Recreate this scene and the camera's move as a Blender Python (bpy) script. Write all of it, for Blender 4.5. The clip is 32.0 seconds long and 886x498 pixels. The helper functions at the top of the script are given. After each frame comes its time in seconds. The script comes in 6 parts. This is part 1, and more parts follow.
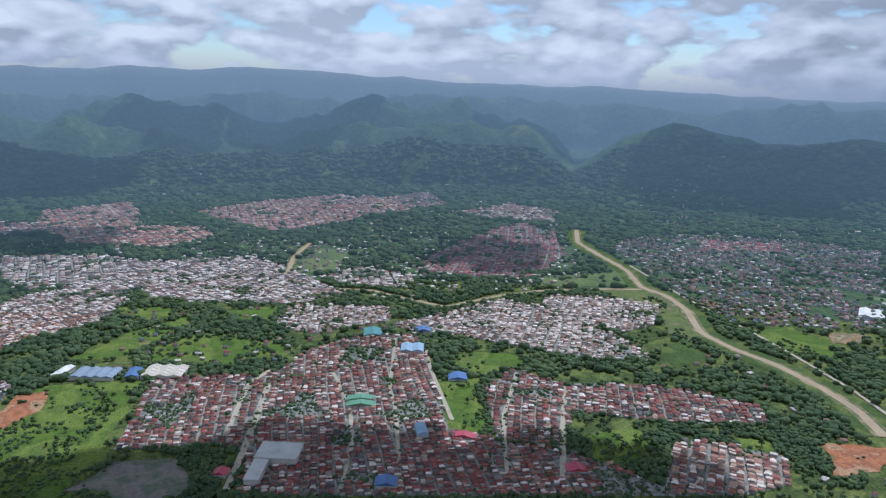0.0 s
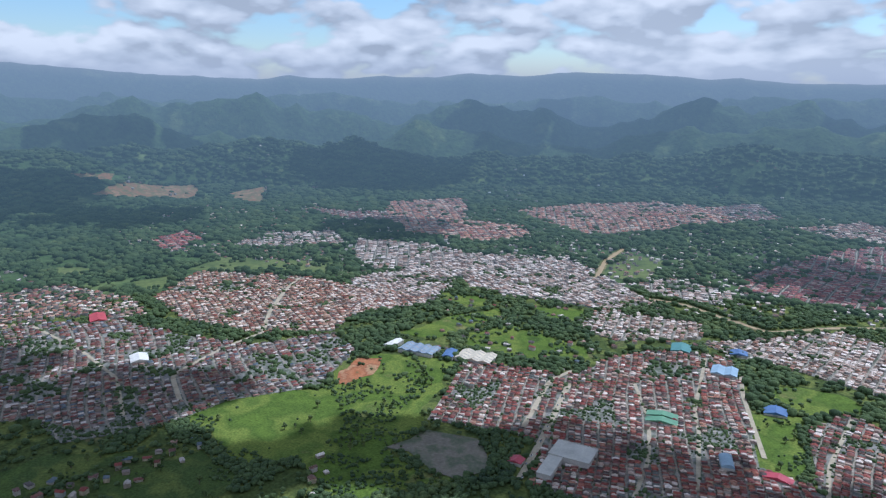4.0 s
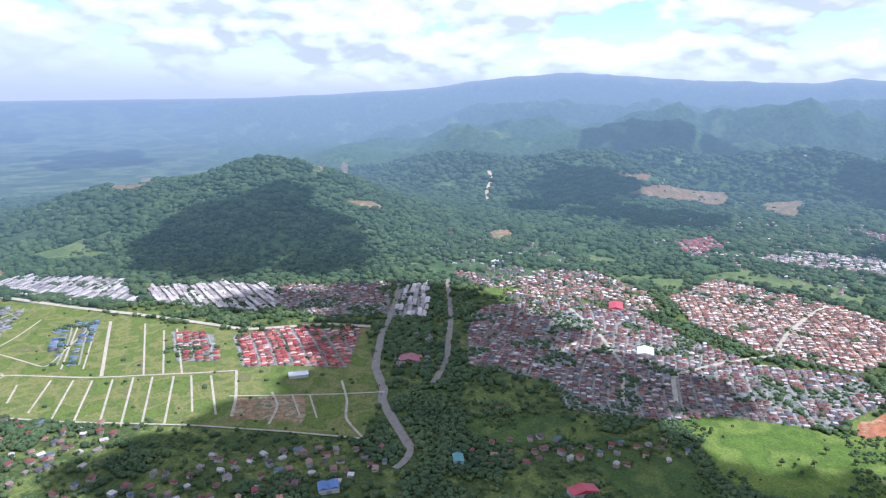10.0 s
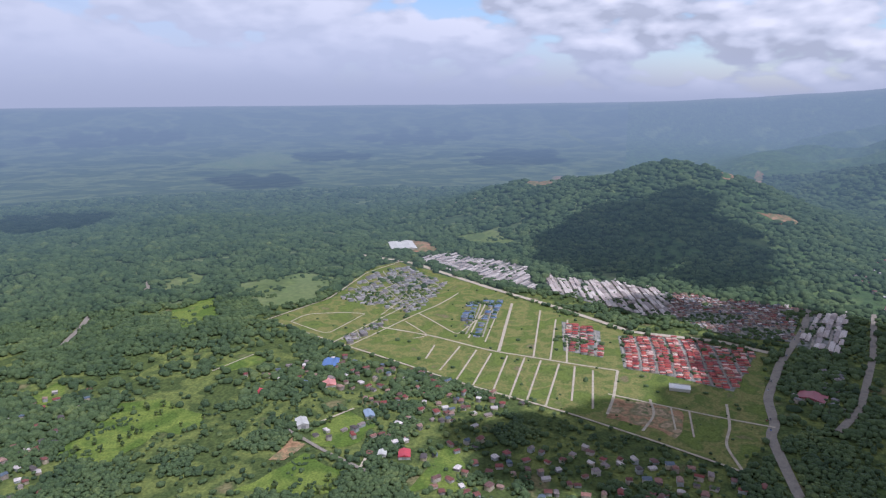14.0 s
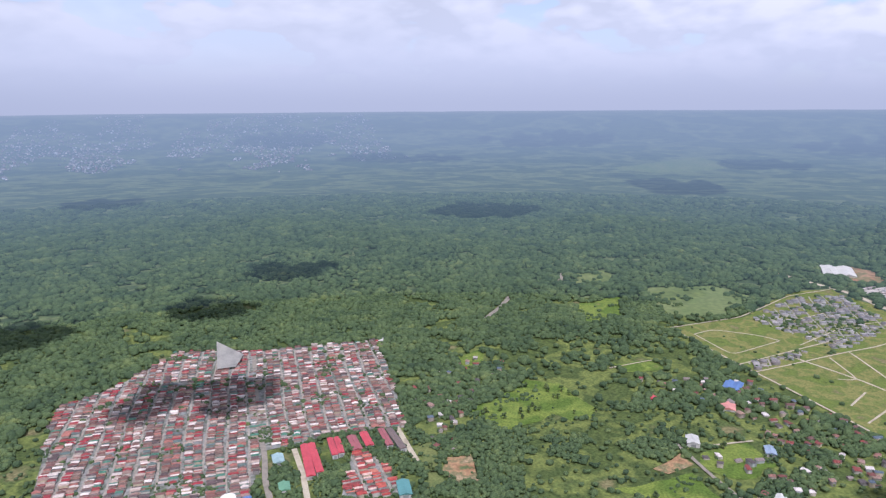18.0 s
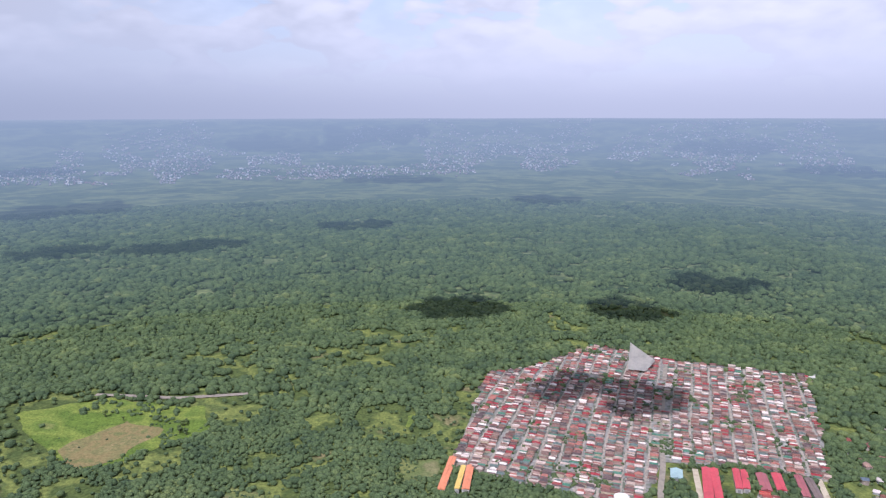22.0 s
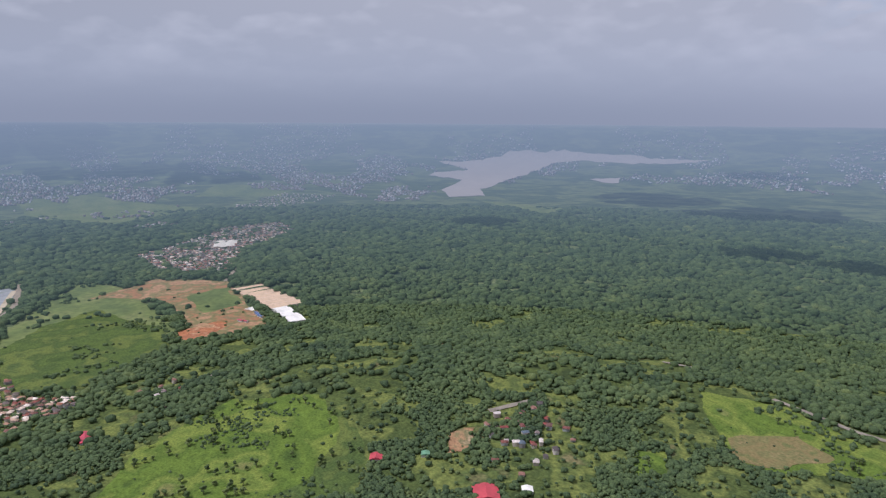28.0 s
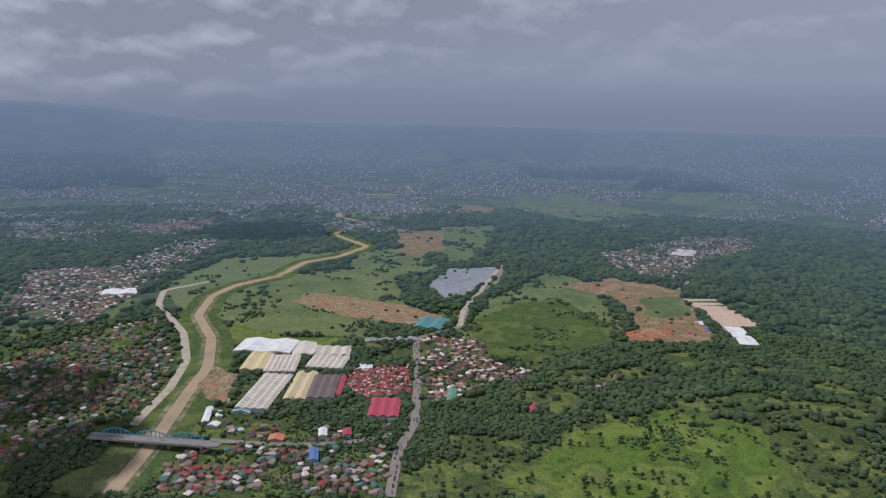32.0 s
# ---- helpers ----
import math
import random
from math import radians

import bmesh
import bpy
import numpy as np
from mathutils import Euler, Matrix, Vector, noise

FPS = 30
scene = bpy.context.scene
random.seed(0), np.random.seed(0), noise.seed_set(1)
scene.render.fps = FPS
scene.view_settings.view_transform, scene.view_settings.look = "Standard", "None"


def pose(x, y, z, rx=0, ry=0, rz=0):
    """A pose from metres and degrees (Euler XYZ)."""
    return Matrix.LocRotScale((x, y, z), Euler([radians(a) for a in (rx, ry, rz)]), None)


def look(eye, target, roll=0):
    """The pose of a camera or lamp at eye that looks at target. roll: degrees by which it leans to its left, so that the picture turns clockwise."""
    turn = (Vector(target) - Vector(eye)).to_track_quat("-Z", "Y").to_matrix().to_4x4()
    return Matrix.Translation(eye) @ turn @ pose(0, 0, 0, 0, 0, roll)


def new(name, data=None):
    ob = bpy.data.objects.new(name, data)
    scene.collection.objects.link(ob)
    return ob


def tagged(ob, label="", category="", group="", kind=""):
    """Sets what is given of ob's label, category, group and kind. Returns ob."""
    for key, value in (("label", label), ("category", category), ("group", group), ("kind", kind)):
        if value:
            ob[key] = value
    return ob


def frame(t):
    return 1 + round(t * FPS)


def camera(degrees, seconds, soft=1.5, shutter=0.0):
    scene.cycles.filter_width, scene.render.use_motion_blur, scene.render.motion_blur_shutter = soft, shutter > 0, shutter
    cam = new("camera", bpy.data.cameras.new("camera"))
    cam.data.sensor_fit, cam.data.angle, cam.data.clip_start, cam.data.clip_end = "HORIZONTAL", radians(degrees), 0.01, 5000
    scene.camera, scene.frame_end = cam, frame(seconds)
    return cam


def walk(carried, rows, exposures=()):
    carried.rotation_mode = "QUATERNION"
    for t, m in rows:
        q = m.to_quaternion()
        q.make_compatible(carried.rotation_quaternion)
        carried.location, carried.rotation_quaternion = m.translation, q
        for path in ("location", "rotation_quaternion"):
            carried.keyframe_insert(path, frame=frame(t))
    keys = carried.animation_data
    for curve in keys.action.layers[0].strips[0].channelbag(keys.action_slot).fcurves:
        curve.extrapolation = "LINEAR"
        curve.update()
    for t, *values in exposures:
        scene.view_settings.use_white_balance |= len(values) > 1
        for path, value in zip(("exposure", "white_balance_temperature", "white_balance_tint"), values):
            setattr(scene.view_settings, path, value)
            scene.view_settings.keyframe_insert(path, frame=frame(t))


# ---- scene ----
# ---- camera: it stands over the valley and turns to its left ----
cam = camera(65.46, 32.0, soft=1.3)
EYE = 420.0


def lattice(ix, iy, seed):
    h = np.sin(ix * 127.1 + iy * 311.7 + seed * 74.7) * 43758.5453
    return h - np.floor(h)


def value_noise(x, y, size, seed=0):
    """Smooth noise from 0 to 1 with bumps of that size in metres."""
    x, y = np.asarray(x, float) / size, np.asarray(y, float) / size
    ix, iy = np.floor(x), np.floor(y)
    fx, fy = x - ix, y - iy
    fx, fy = fx * fx * (3 - 2 * fx), fy * fy * (3 - 2 * fy)
    a, b = lattice(ix, iy, seed), lattice(ix + 1, iy, seed)
    c, d = lattice(ix, iy + 1, seed), lattice(ix + 1, iy + 1, seed)
    return (a * (1 - fx) + b * fx) * (1 - fy) + (c * (1 - fx) + d * fx) * fy


def ridged(x, y, size, seed=0):
    """Noise with sharp crests, 0 to 1."""
    total, gain = 0.0, 0.55
    for k in range(4):
        total = total + gain * (1 - np.abs(2 * value_noise(x + 91 * k, y - 57 * k, size / 2**k, seed + k) - 1))
        gain *= 0.5
    return total


def smooth(a, b, v):
    s = np.clip((v - a) / (b - a), 0, 1)
    return s * s * (3 - 2 * s)


# hills: bearing to the left of straight ahead in degrees, distance, radial and lateral spread, height
HILLS = [(83, 2330, 400, 430, 175), (93, 2600, 430, 300, 75), (57, 3000, 330, 330, 150), (68, 3150, 300, 310, 120),
         (-14, 3500, 300, 190, 120), (-19, 3450, 340, 260, 205), (-26, 3450, 360, 280, 190), (-33, 3400, 340, 280, 165), (-42, 3400, 300, 300, 150),
         (76, 3600, 350, 320, 110), (5, 2280, 170, 260, 32), (135, 1970, 390, 650, 21), (-118, 1770, 340, 430, 18),
         (-132, 1020, 220, 250, 34), (-150, 1050, 180, 310, 26), (126, 1260, 120, 160, 18)]
SKYLINE_AT = [-180, -78, -70, -60, -45, -30, -20, -8, 0, 10, 20, 30, 40, 50, 58, 66, 74, 84, 100, 180]
SKYLINE_UP = [-.5, -.45, .4, .7, .3, -.1, .0, .6, .8, 1.2, 1.25, 1.0, .8, 1.0, 1.6, .9, .1, -.3, -.45, -.5]


def ground_z(x, y):
    """The ground's height. Past 3.1 km the plain bends up, so that its far reaches fit within 4.8 km."""
    x, y = np.asarray(x, float), np.asarray(y, float)
    r, az = np.hypot(x, y), np.degrees(np.arctan2(-x, y))
    s = np.clip((r - 3100) / 1640, 0, 1)
    el = -7.716 + 4.03 * s + 3.24 * s * s
    z = np.where(r > 3100, EYE + r * np.tan(np.radians(el)), 0.0)
    for a, d, sr, sl, h in HILLS:
        hx, hy = -math.sin(radians(a)), math.cos(radians(a))
        along, across = x * hx + y * hy - d, -x * hy + y * hx
        g = np.exp(-(along / sr) ** 2 - (across / sl) ** 2)
        z = z + h * g * (0.72 + 0.56 * ridged(x, y, 520, 5) * smooth(1500, 2000, r) + 0.14 * (r < 1500))
    mount = smooth(-60, -38, az) * (1 - smooth(62, 88, az)) + 0.5 * smooth(-86, -74, az) * (1 - smooth(-60, -50, az))
    # ranges of mountains one behind the other, up to the skyline
    z = z + mount * smooth(2700, 3100, r) * 26 * ridged(x, y, 480, 2) * (1 - smooth(3300, 3500, r))
    for k, (d, e, amp) in enumerate(((3250, -5.0, 1.3), (3560, -3.7, 1.8), (3880, -2.3, 1.9), (4230, -1.0, 0.8))):
        wave = ridged(az * 60 + 3000 * k, az * 0 + 500 * k, 560, 30 + k)
        top = EYE + d * np.tan(np.radians(e + amp * (2.4 * wave - 1.3)))
        flank = np.clip(1 - np.abs(r - d - 60 * (value_noise(az, az * 0, 3, k) - 0.5)) / 260, 0, 1)
        rib = 0.86 + 0.24 * ridged(x, y, 260, 40 + k)
        clear = 1.0 if k == 3 else smooth(-13, -6, az)
        z = np.maximum(z, clear * mount * top * (flank * (1.6 - 0.6 * flank)) * np.where(flank < 0.97, rib, 1.0))
    up = np.interp(az, SKYLINE_AT, SKYLINE_UP) + 0.55 * mount * (ridged(az * 60, az * 0, 420, 77) - 0.55)
    crest = smooth(4280, 4640, r)
    z = z + mount * 4 * crest * (1 - crest) * 130 * (ridged(x, y, 330, 61) - 0.45)
    z = np.where(r > 4280, np.maximum(z * (1 - crest), z * (1 - crest) + crest * (EYE + r * np.tan(np.radians(up)))), z)
    z = np.maximum(z, 0)
    rolling = smooth(1450, 2200, r) * (1 - smooth(2900, 3200, r)) * np.where(np.abs(az - 150) < 70, 1.0, 0.25)
    return z + rolling * 30 * (value_noise(x, y, 430, 3) - 0.5) + smooth(600, 1200, r) * 3 * (value_noise(x, y, 140, 4) - 0.5)
ROWS = [
    (0, 0.00, -12.95, 1.28), (0.5, 3.22, -12.98, 1.22), (1, 6.51, -12.98, 1.14), (1.5, 9.78, -12.99, 1.10),
    (2, 13.06, -13.00, 1.03), (2.5, 16.37, -13.02, 0.99), (3, 19.66, -13.00, 0.84), (3.5, 22.89, -12.98, 0.64),
    (5.5, 36.16, -12.99, 0.24), (6, 39.49, -12.93, 0.22), (6.5, 42.89, -12.91, 0.18), (7, 46.27, -12.89, 0.19),
    (7.5, 49.69, -12.88, 0.13), (8, 53.20, -12.85, 0.11), (8.5, 56.94, -12.81, 0.10), (9, 60.81, -12.78, 0.05),
    (9.5, 64.70, -12.75, 0.00), (10, 68.56, -12.68, -0.05), (10.5, 72.47, -12.66, -0.04), (11, 76.42, -12.63, -0.13),
    (11.5, 80.54, -12.60, -0.16), (12, 84.70, -12.54, -0.22), (12.5, 88.84, -12.50, -0.25), (13, 92.99, -12.43, -0.32),
    (13.5, 97.16, -12.34, -0.36), (14, 101.33, -12.29, -0.36), (14.5, 105.48, -12.25, -0.37), (16.5, 122.49, -11.97, -0.37),
    (17, 126.73, -11.89, -0.41), (17.5, 131.02, -11.85, -0.38), (18, 135.27, -11.76, -0.36), (18.5, 139.54, -11.69, -0.33),
    (19, 143.84, -11.60, -0.22), (19.5, 148.19, -11.56, -0.24), (20, 152.52, -11.49, -0.22), (20.5, 156.95, -11.41, -0.22),
    (21, 161.41, -11.37, -0.17), (21.5, 165.86, -11.29, -0.15), (22, 170.25, -11.23, -0.08), (22.5, 174.69, -11.19, -0.02),
    (23, 179.09, -11.14, 0.01), (23.5, 183.66, -11.10, 0.12), (24, 188.25, -11.07, 0.21), (24.5, 192.84, -11.02, 0.33),
    (25, 197.43, -10.99, 0.40), (25.5, 202.02, -10.92, 0.30), (27.5, 220.74, -10.79, 0.32), (28, 225.45, -10.78, 0.38),
    (28.5, 230.13, -10.74, 0.39), (29, 234.85, -10.74, 0.43), (29.5, 239.53, -10.71, 0.52), (30, 244.24, -10.69, 0.66),
    (30.5, 248.91, -10.65, 0.82), (31, 253.57, -10.65, 0.98), (31.5, 258.23, -10.67, 1.20), (32, 262.81, -10.71, 1.35),
]


def aimed(yaw, pitch, roll):
    a, p = radians(yaw), radians(pitch)
    eye = Vector((0, 0, EYE))
    return look(eye, eye + 100 * Vector((-math.sin(a) * math.cos(p), math.cos(a) * math.cos(p), math.sin(p))), roll)


walk(cam, [(t, aimed(yaw, pitch, roll)) for t, yaw, pitch, roll in ROWS],
     exposures=[(0.0, -0.50, 4910.0, 12.0), (3.5, -0.45, 4910.0, 12.0), (6.0, 0.00, 5010.0, 12.0), (9.0, 0.45, 4910.0, 18.0), (11.0, 0.15, 5010.0, 20.0), (13.0, -0.40, 5160.0, 22.0),
                (14.5, -0.20, 5210.0, 23.0), (16.5, -0.10, 5250.0, 22.0), (19.0, 0.00, 5350.0, 24.0), (25.0, 0.10, 5450.0, 25.0), (28.0, -0.37, 5550.0, 21.0), (30.5, -0.45, 5500.0, 20.0), (32.0, -0.80, 5350.0, 19.0)])

# ---- sky and sun ----
SUN_BEARING, SUN_UP = -35.0, 62.0
world = bpy.data.worlds.new("world")
scene.world = world
world.use_nodes = True
wn, wl = world.node_tree.nodes, world.node_tree.links
wn.clear()


def wnode(kind, **values):
    n = wn.new(kind)
    for key, value in values.items():
        n.inputs[key].default_value = value
    return n


def wmath(op, a, b=None, clamp=False):
    n = wn.new("ShaderNodeMath")
    n.operation, n.use_clamp = op, clamp
    for i, v in enumerate((a, b)):
        if v is None:
            continue
        if isinstance(v, (int, float)):
            n.inputs[i].default_value = v
        else:
            wl.new(v, n.inputs[i])
    return n.outputs[0]


def wrange(v, a, b, lo=0.0, hi=1.0):
    n = wn.new("ShaderNodeMapRange")
    n.interpolation_type = "SMOOTHSTEP"
    wl.new(v, n.inputs[0])
    for i, x in enumerate((a, b, lo, hi)):
        n.inputs[i + 1].default_value = x
    return n.outputs[0]


sky = wn.new("ShaderNodeTexSky")
sky.sky_type, sky.sun_disc = "NISHITA", False
sky.sun_elevation, sky.sun_rotation = radians(SUN_UP), radians(-SUN_BEARING)
sky.air_density, sky.dust_density, sky.ozone_density = 1.3, 0.3, 4.0
coord = wn.new("ShaderNodeTexCoord")
split = wn.new("ShaderNodeSeparateXYZ")
wl.new(coord.outputs["Generated"], split.inputs[0])
up = wmath("MAXIMUM", split.outputs[2], 0.0)
stretch = wn.new("ShaderNodeVectorMath")
stretch.operation = "MULTIPLY"
stretch.inputs[1].default_value = (1, 1, 2.3)
wl.new(coord.outputs["Generated"], stretch.inputs[0])


def cloud_noise(offset, scale, detail, rough):
    at = wn.new("ShaderNodeVectorMath")
    at.operation = "ADD"
    at.inputs[1].default_value = offset
    wl.new(stretch.outputs[0], at.inputs[0])
    n = wnode("ShaderNodeTexNoise", Scale=scale, Detail=detail, Roughness=rough, Distortion=0.2)
    wl.new(at.outputs[0], n.inputs["Vector"])
    return n.outputs[0]


def heaps(offset):
    """Cloud noise with rounded heaps on it."""
    at = wn.new("ShaderNodeVectorMath")
    at.operation = "ADD"
    at.inputs[1].default_value = offset
    wl.new(stretch.outputs[0], at.inputs[0])
    cells = wn.new("ShaderNodeTexVoronoi")
    cells.feature = "SMOOTH_F1"
    cells.inputs["Scale"].default_value, cells.inputs["Detail"].default_value, cells.inputs["Roughness"].default_value = 12.0, 2.5, 0.5
    wl.new(at.outputs[0], cells.inputs["Vector"])
    return wmath("ADD", cloud_noise(offset, 5.6, 7.0, 0.5), wmath("MULTIPLY", wmath("SUBTRACT", 0.45, cells.outputs["Distance"]), 0.42))


puffs, above = heaps((3.1, 1.2, 0.4)), heaps((3.09, 1.212, 0.432))
masses = cloud_noise((7.3, 2.1, 4.06), 1.8, 3.0, 0.5)
# the sky is greyer away from the sun
away = wn.new("ShaderNodeVectorMath")
away.operation = "DOT_PRODUCT"
away.inputs[1].default_value = (math.sin(radians(105)), math.cos(radians(105)), 0)
wl.new(coord.outputs["Generated"], away.inputs[0])
grey = wrange(away.outputs["Value"], -0.2, 0.9, 0.0, 1.0)
# heaps with bright tops and grey bases, thick in most of the sky, with blue gaps
cover = wrange(wmath("ADD", puffs, wmath("MULTIPLY", masses, 0.35)), 0.39, 0.50)
# overhead the heaps stand apart, with more blue between them
cover = wmath("MULTIPLY", cover, wrange(split.outputs[2], 0.2, 0.6, 1.0, 0.8))
tops = wmath("MAXIMUM", wmath("MULTIPLY", wmath("SUBTRACT", puffs, above), 2.6), -0.24)
body = wmath("MULTIPLY", wmath("SUBTRACT", masses, 0.5), 0.9)
raw = wmath("ADD", wmath("ADD", tops, body), wmath("SUBTRACT", 0.6, wmath("MULTIPLY", grey, 0.45)), clamp=True)
# to the west the heaps run together into a smooth veil
west = wn.new("ShaderNodeVectorMath")
west.operation = "DOT_PRODUCT"
west.inputs[1].default_value = (-math.sin(radians(185)), math.cos(radians(185)), 0)
wl.new(coord.outputs["Generated"], west.inputs[0])
veil = wrange(west.outputs["Value"], 0.1, 0.8, 0.0, 0.52)
cover = wmath("MAXIMUM", cover, wmath("MULTIPLY", veil, 1.1, clamp=True))
lit = wmath("ADD", wmath("MULTIPLY", raw, wmath("SUBTRACT", 1.0, veil)), wmath("MULTIPLY", veil, 0.52), clamp=True)
# away from the sun they close into one dull ceiling
cover = wmath("MAXIMUM", cover, wmath("MULTIPLY", grey, 1.25, clamp=True))
calm = wmath("MULTIPLY", grey, 0.5)
lit = wmath("ADD", wmath("MULTIPLY", lit, wmath("SUBTRACT", 1.0, calm)), wmath("MULTIPLY", calm, 0.26), clamp=True)
cloud_ramp = wn.new("ShaderNodeValToRGB")
wl.new(lit, cloud_ramp.inputs[0])
cloud_ramp.color_ramp.elements[0].position, cloud_ramp.color_ramp.elements[0].color = 0.0, (0.35, 0.365, 0.385, 1)
cloud_ramp.color_ramp.elements[1].position, cloud_ramp.color_ramp.elements[1].color = 1.0, (1.08, 1.02, 0.93, 1)
mid = cloud_ramp.color_ramp.elements.new(0.5)
mid.color = (0.76, 0.75, 0.725, 1)
cloud_light = wnode("ShaderNodeBackground", Strength=1.0)
wl.new(cloud_ramp.outputs[0], cloud_light.inputs[0])
sky_light = wnode("ShaderNodeBackground", Strength=0.15)
wl.new(sky.outputs[0], sky_light.inputs[0])
haze_light = wnode("ShaderNodeBackground", Strength=1.0)
haze_tone = wn.new("ShaderNodeMix")
haze_tone.data_type = "RGBA"
wl.new(grey, haze_tone.inputs[0])
haze_tone.inputs[6].default_value, haze_tone.inputs[7].default_value = (0.70, 0.71, 0.74, 1), (0.48, 0.515, 0.55, 1)
# a duller band right over the horizon
band = wn.new("ShaderNodeMix")
band.data_type = "RGBA"
wl.new(wrange(split.outputs[2], -0.01, 0.09, 0.75, 1.0), band.inputs[0])
band.inputs[6].default_value = (0.0, 0.03, 0.10, 1)
wl.new(haze_tone.outputs[2], band.inputs[7])
wl.new(band.outputs[2], haze_light.inputs[0])
over = wn.new("ShaderNodeMixShader")
wl.new(cover, over.inputs[0])
wl.new(sky_light.outputs[0], over.inputs[1])
wl.new(cloud_light.outputs[0], over.inputs[2])
hazed = wn.new("ShaderNodeMixShader")
# haze lies deeper over the western plain
depth = wrange(west.outputs["Value"], -0.4, 0.4, 0.07, 0.21)
rel = wmath("DIVIDE", wmath("ADD", split.outputs[2], 0.02), depth)
wl.new(wrange(rel, 0.1, 1.15, 0.0, 1.0), hazed.inputs[0])
wl.new(haze_light.outputs[0], hazed.inputs[1])
wl.new(over.outputs[0], hazed.inputs[2])
wout = wn.new("ShaderNodeOutputWorld")
wl.new(hazed.outputs[0], wout.inputs[0])

sun = new("sun", bpy.data.lights.new("sun", "SUN"))
sun.data.energy, sun.data.angle, sun.data.color = 4.3, radians(0.6), (1.0, 0.95, 0.86)
a, p = radians(SUN_BEARING), radians(SUN_UP)
sun.matrix_world = look((-math.sin(a) * math.cos(p) * 900, math.cos(a) * math.cos(p) * 900, math.sin(p) * 900), (0, 0, 0))


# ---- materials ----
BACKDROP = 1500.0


def paint_haze(m, shares):
    """For the backdrop of distance alone: haze painted as blue emission, which replaces the surface with its distance
    from the middle of the place.
    """
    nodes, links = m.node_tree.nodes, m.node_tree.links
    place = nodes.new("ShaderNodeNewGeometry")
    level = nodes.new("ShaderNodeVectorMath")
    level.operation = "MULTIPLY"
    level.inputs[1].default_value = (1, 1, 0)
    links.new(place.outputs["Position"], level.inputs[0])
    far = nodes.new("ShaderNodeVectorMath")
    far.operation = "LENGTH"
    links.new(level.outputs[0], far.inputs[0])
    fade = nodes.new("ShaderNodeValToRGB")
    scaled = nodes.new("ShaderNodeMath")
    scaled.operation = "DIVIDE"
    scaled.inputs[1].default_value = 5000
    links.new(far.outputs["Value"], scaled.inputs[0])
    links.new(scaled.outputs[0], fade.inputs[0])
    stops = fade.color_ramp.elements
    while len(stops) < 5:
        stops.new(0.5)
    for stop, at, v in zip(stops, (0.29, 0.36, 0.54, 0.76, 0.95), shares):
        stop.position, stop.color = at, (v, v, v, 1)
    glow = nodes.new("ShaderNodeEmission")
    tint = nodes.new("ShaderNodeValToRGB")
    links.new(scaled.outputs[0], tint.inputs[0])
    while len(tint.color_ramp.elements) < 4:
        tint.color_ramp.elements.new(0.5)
    for stop, at, c in zip(tint.color_ramp.elements, (0.5, 0.8, 0.905, 0.947), HAZE_GLOW):
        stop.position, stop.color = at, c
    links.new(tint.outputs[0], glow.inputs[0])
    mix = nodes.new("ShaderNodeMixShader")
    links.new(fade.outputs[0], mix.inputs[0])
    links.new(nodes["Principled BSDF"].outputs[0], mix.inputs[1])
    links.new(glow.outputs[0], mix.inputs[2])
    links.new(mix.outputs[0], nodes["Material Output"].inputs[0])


# emission colours of the painted haze, from near to the horizon
HAZE_GLOW = ((.165, .24, .275, 1), (.25, .33, .40, 1), (.32, .39, .46, 1), (.46, .49, .53, 1))
# the plain is drawn together towards the horizon, and has painted haze shares of its own
HAZE_SHARE, PLAIN_HAZE_SHARE = (0.05, 0.17, 0.40, 0.60, 0.92), (0.05, 0.17, 0.40, 0.60, 0.96)

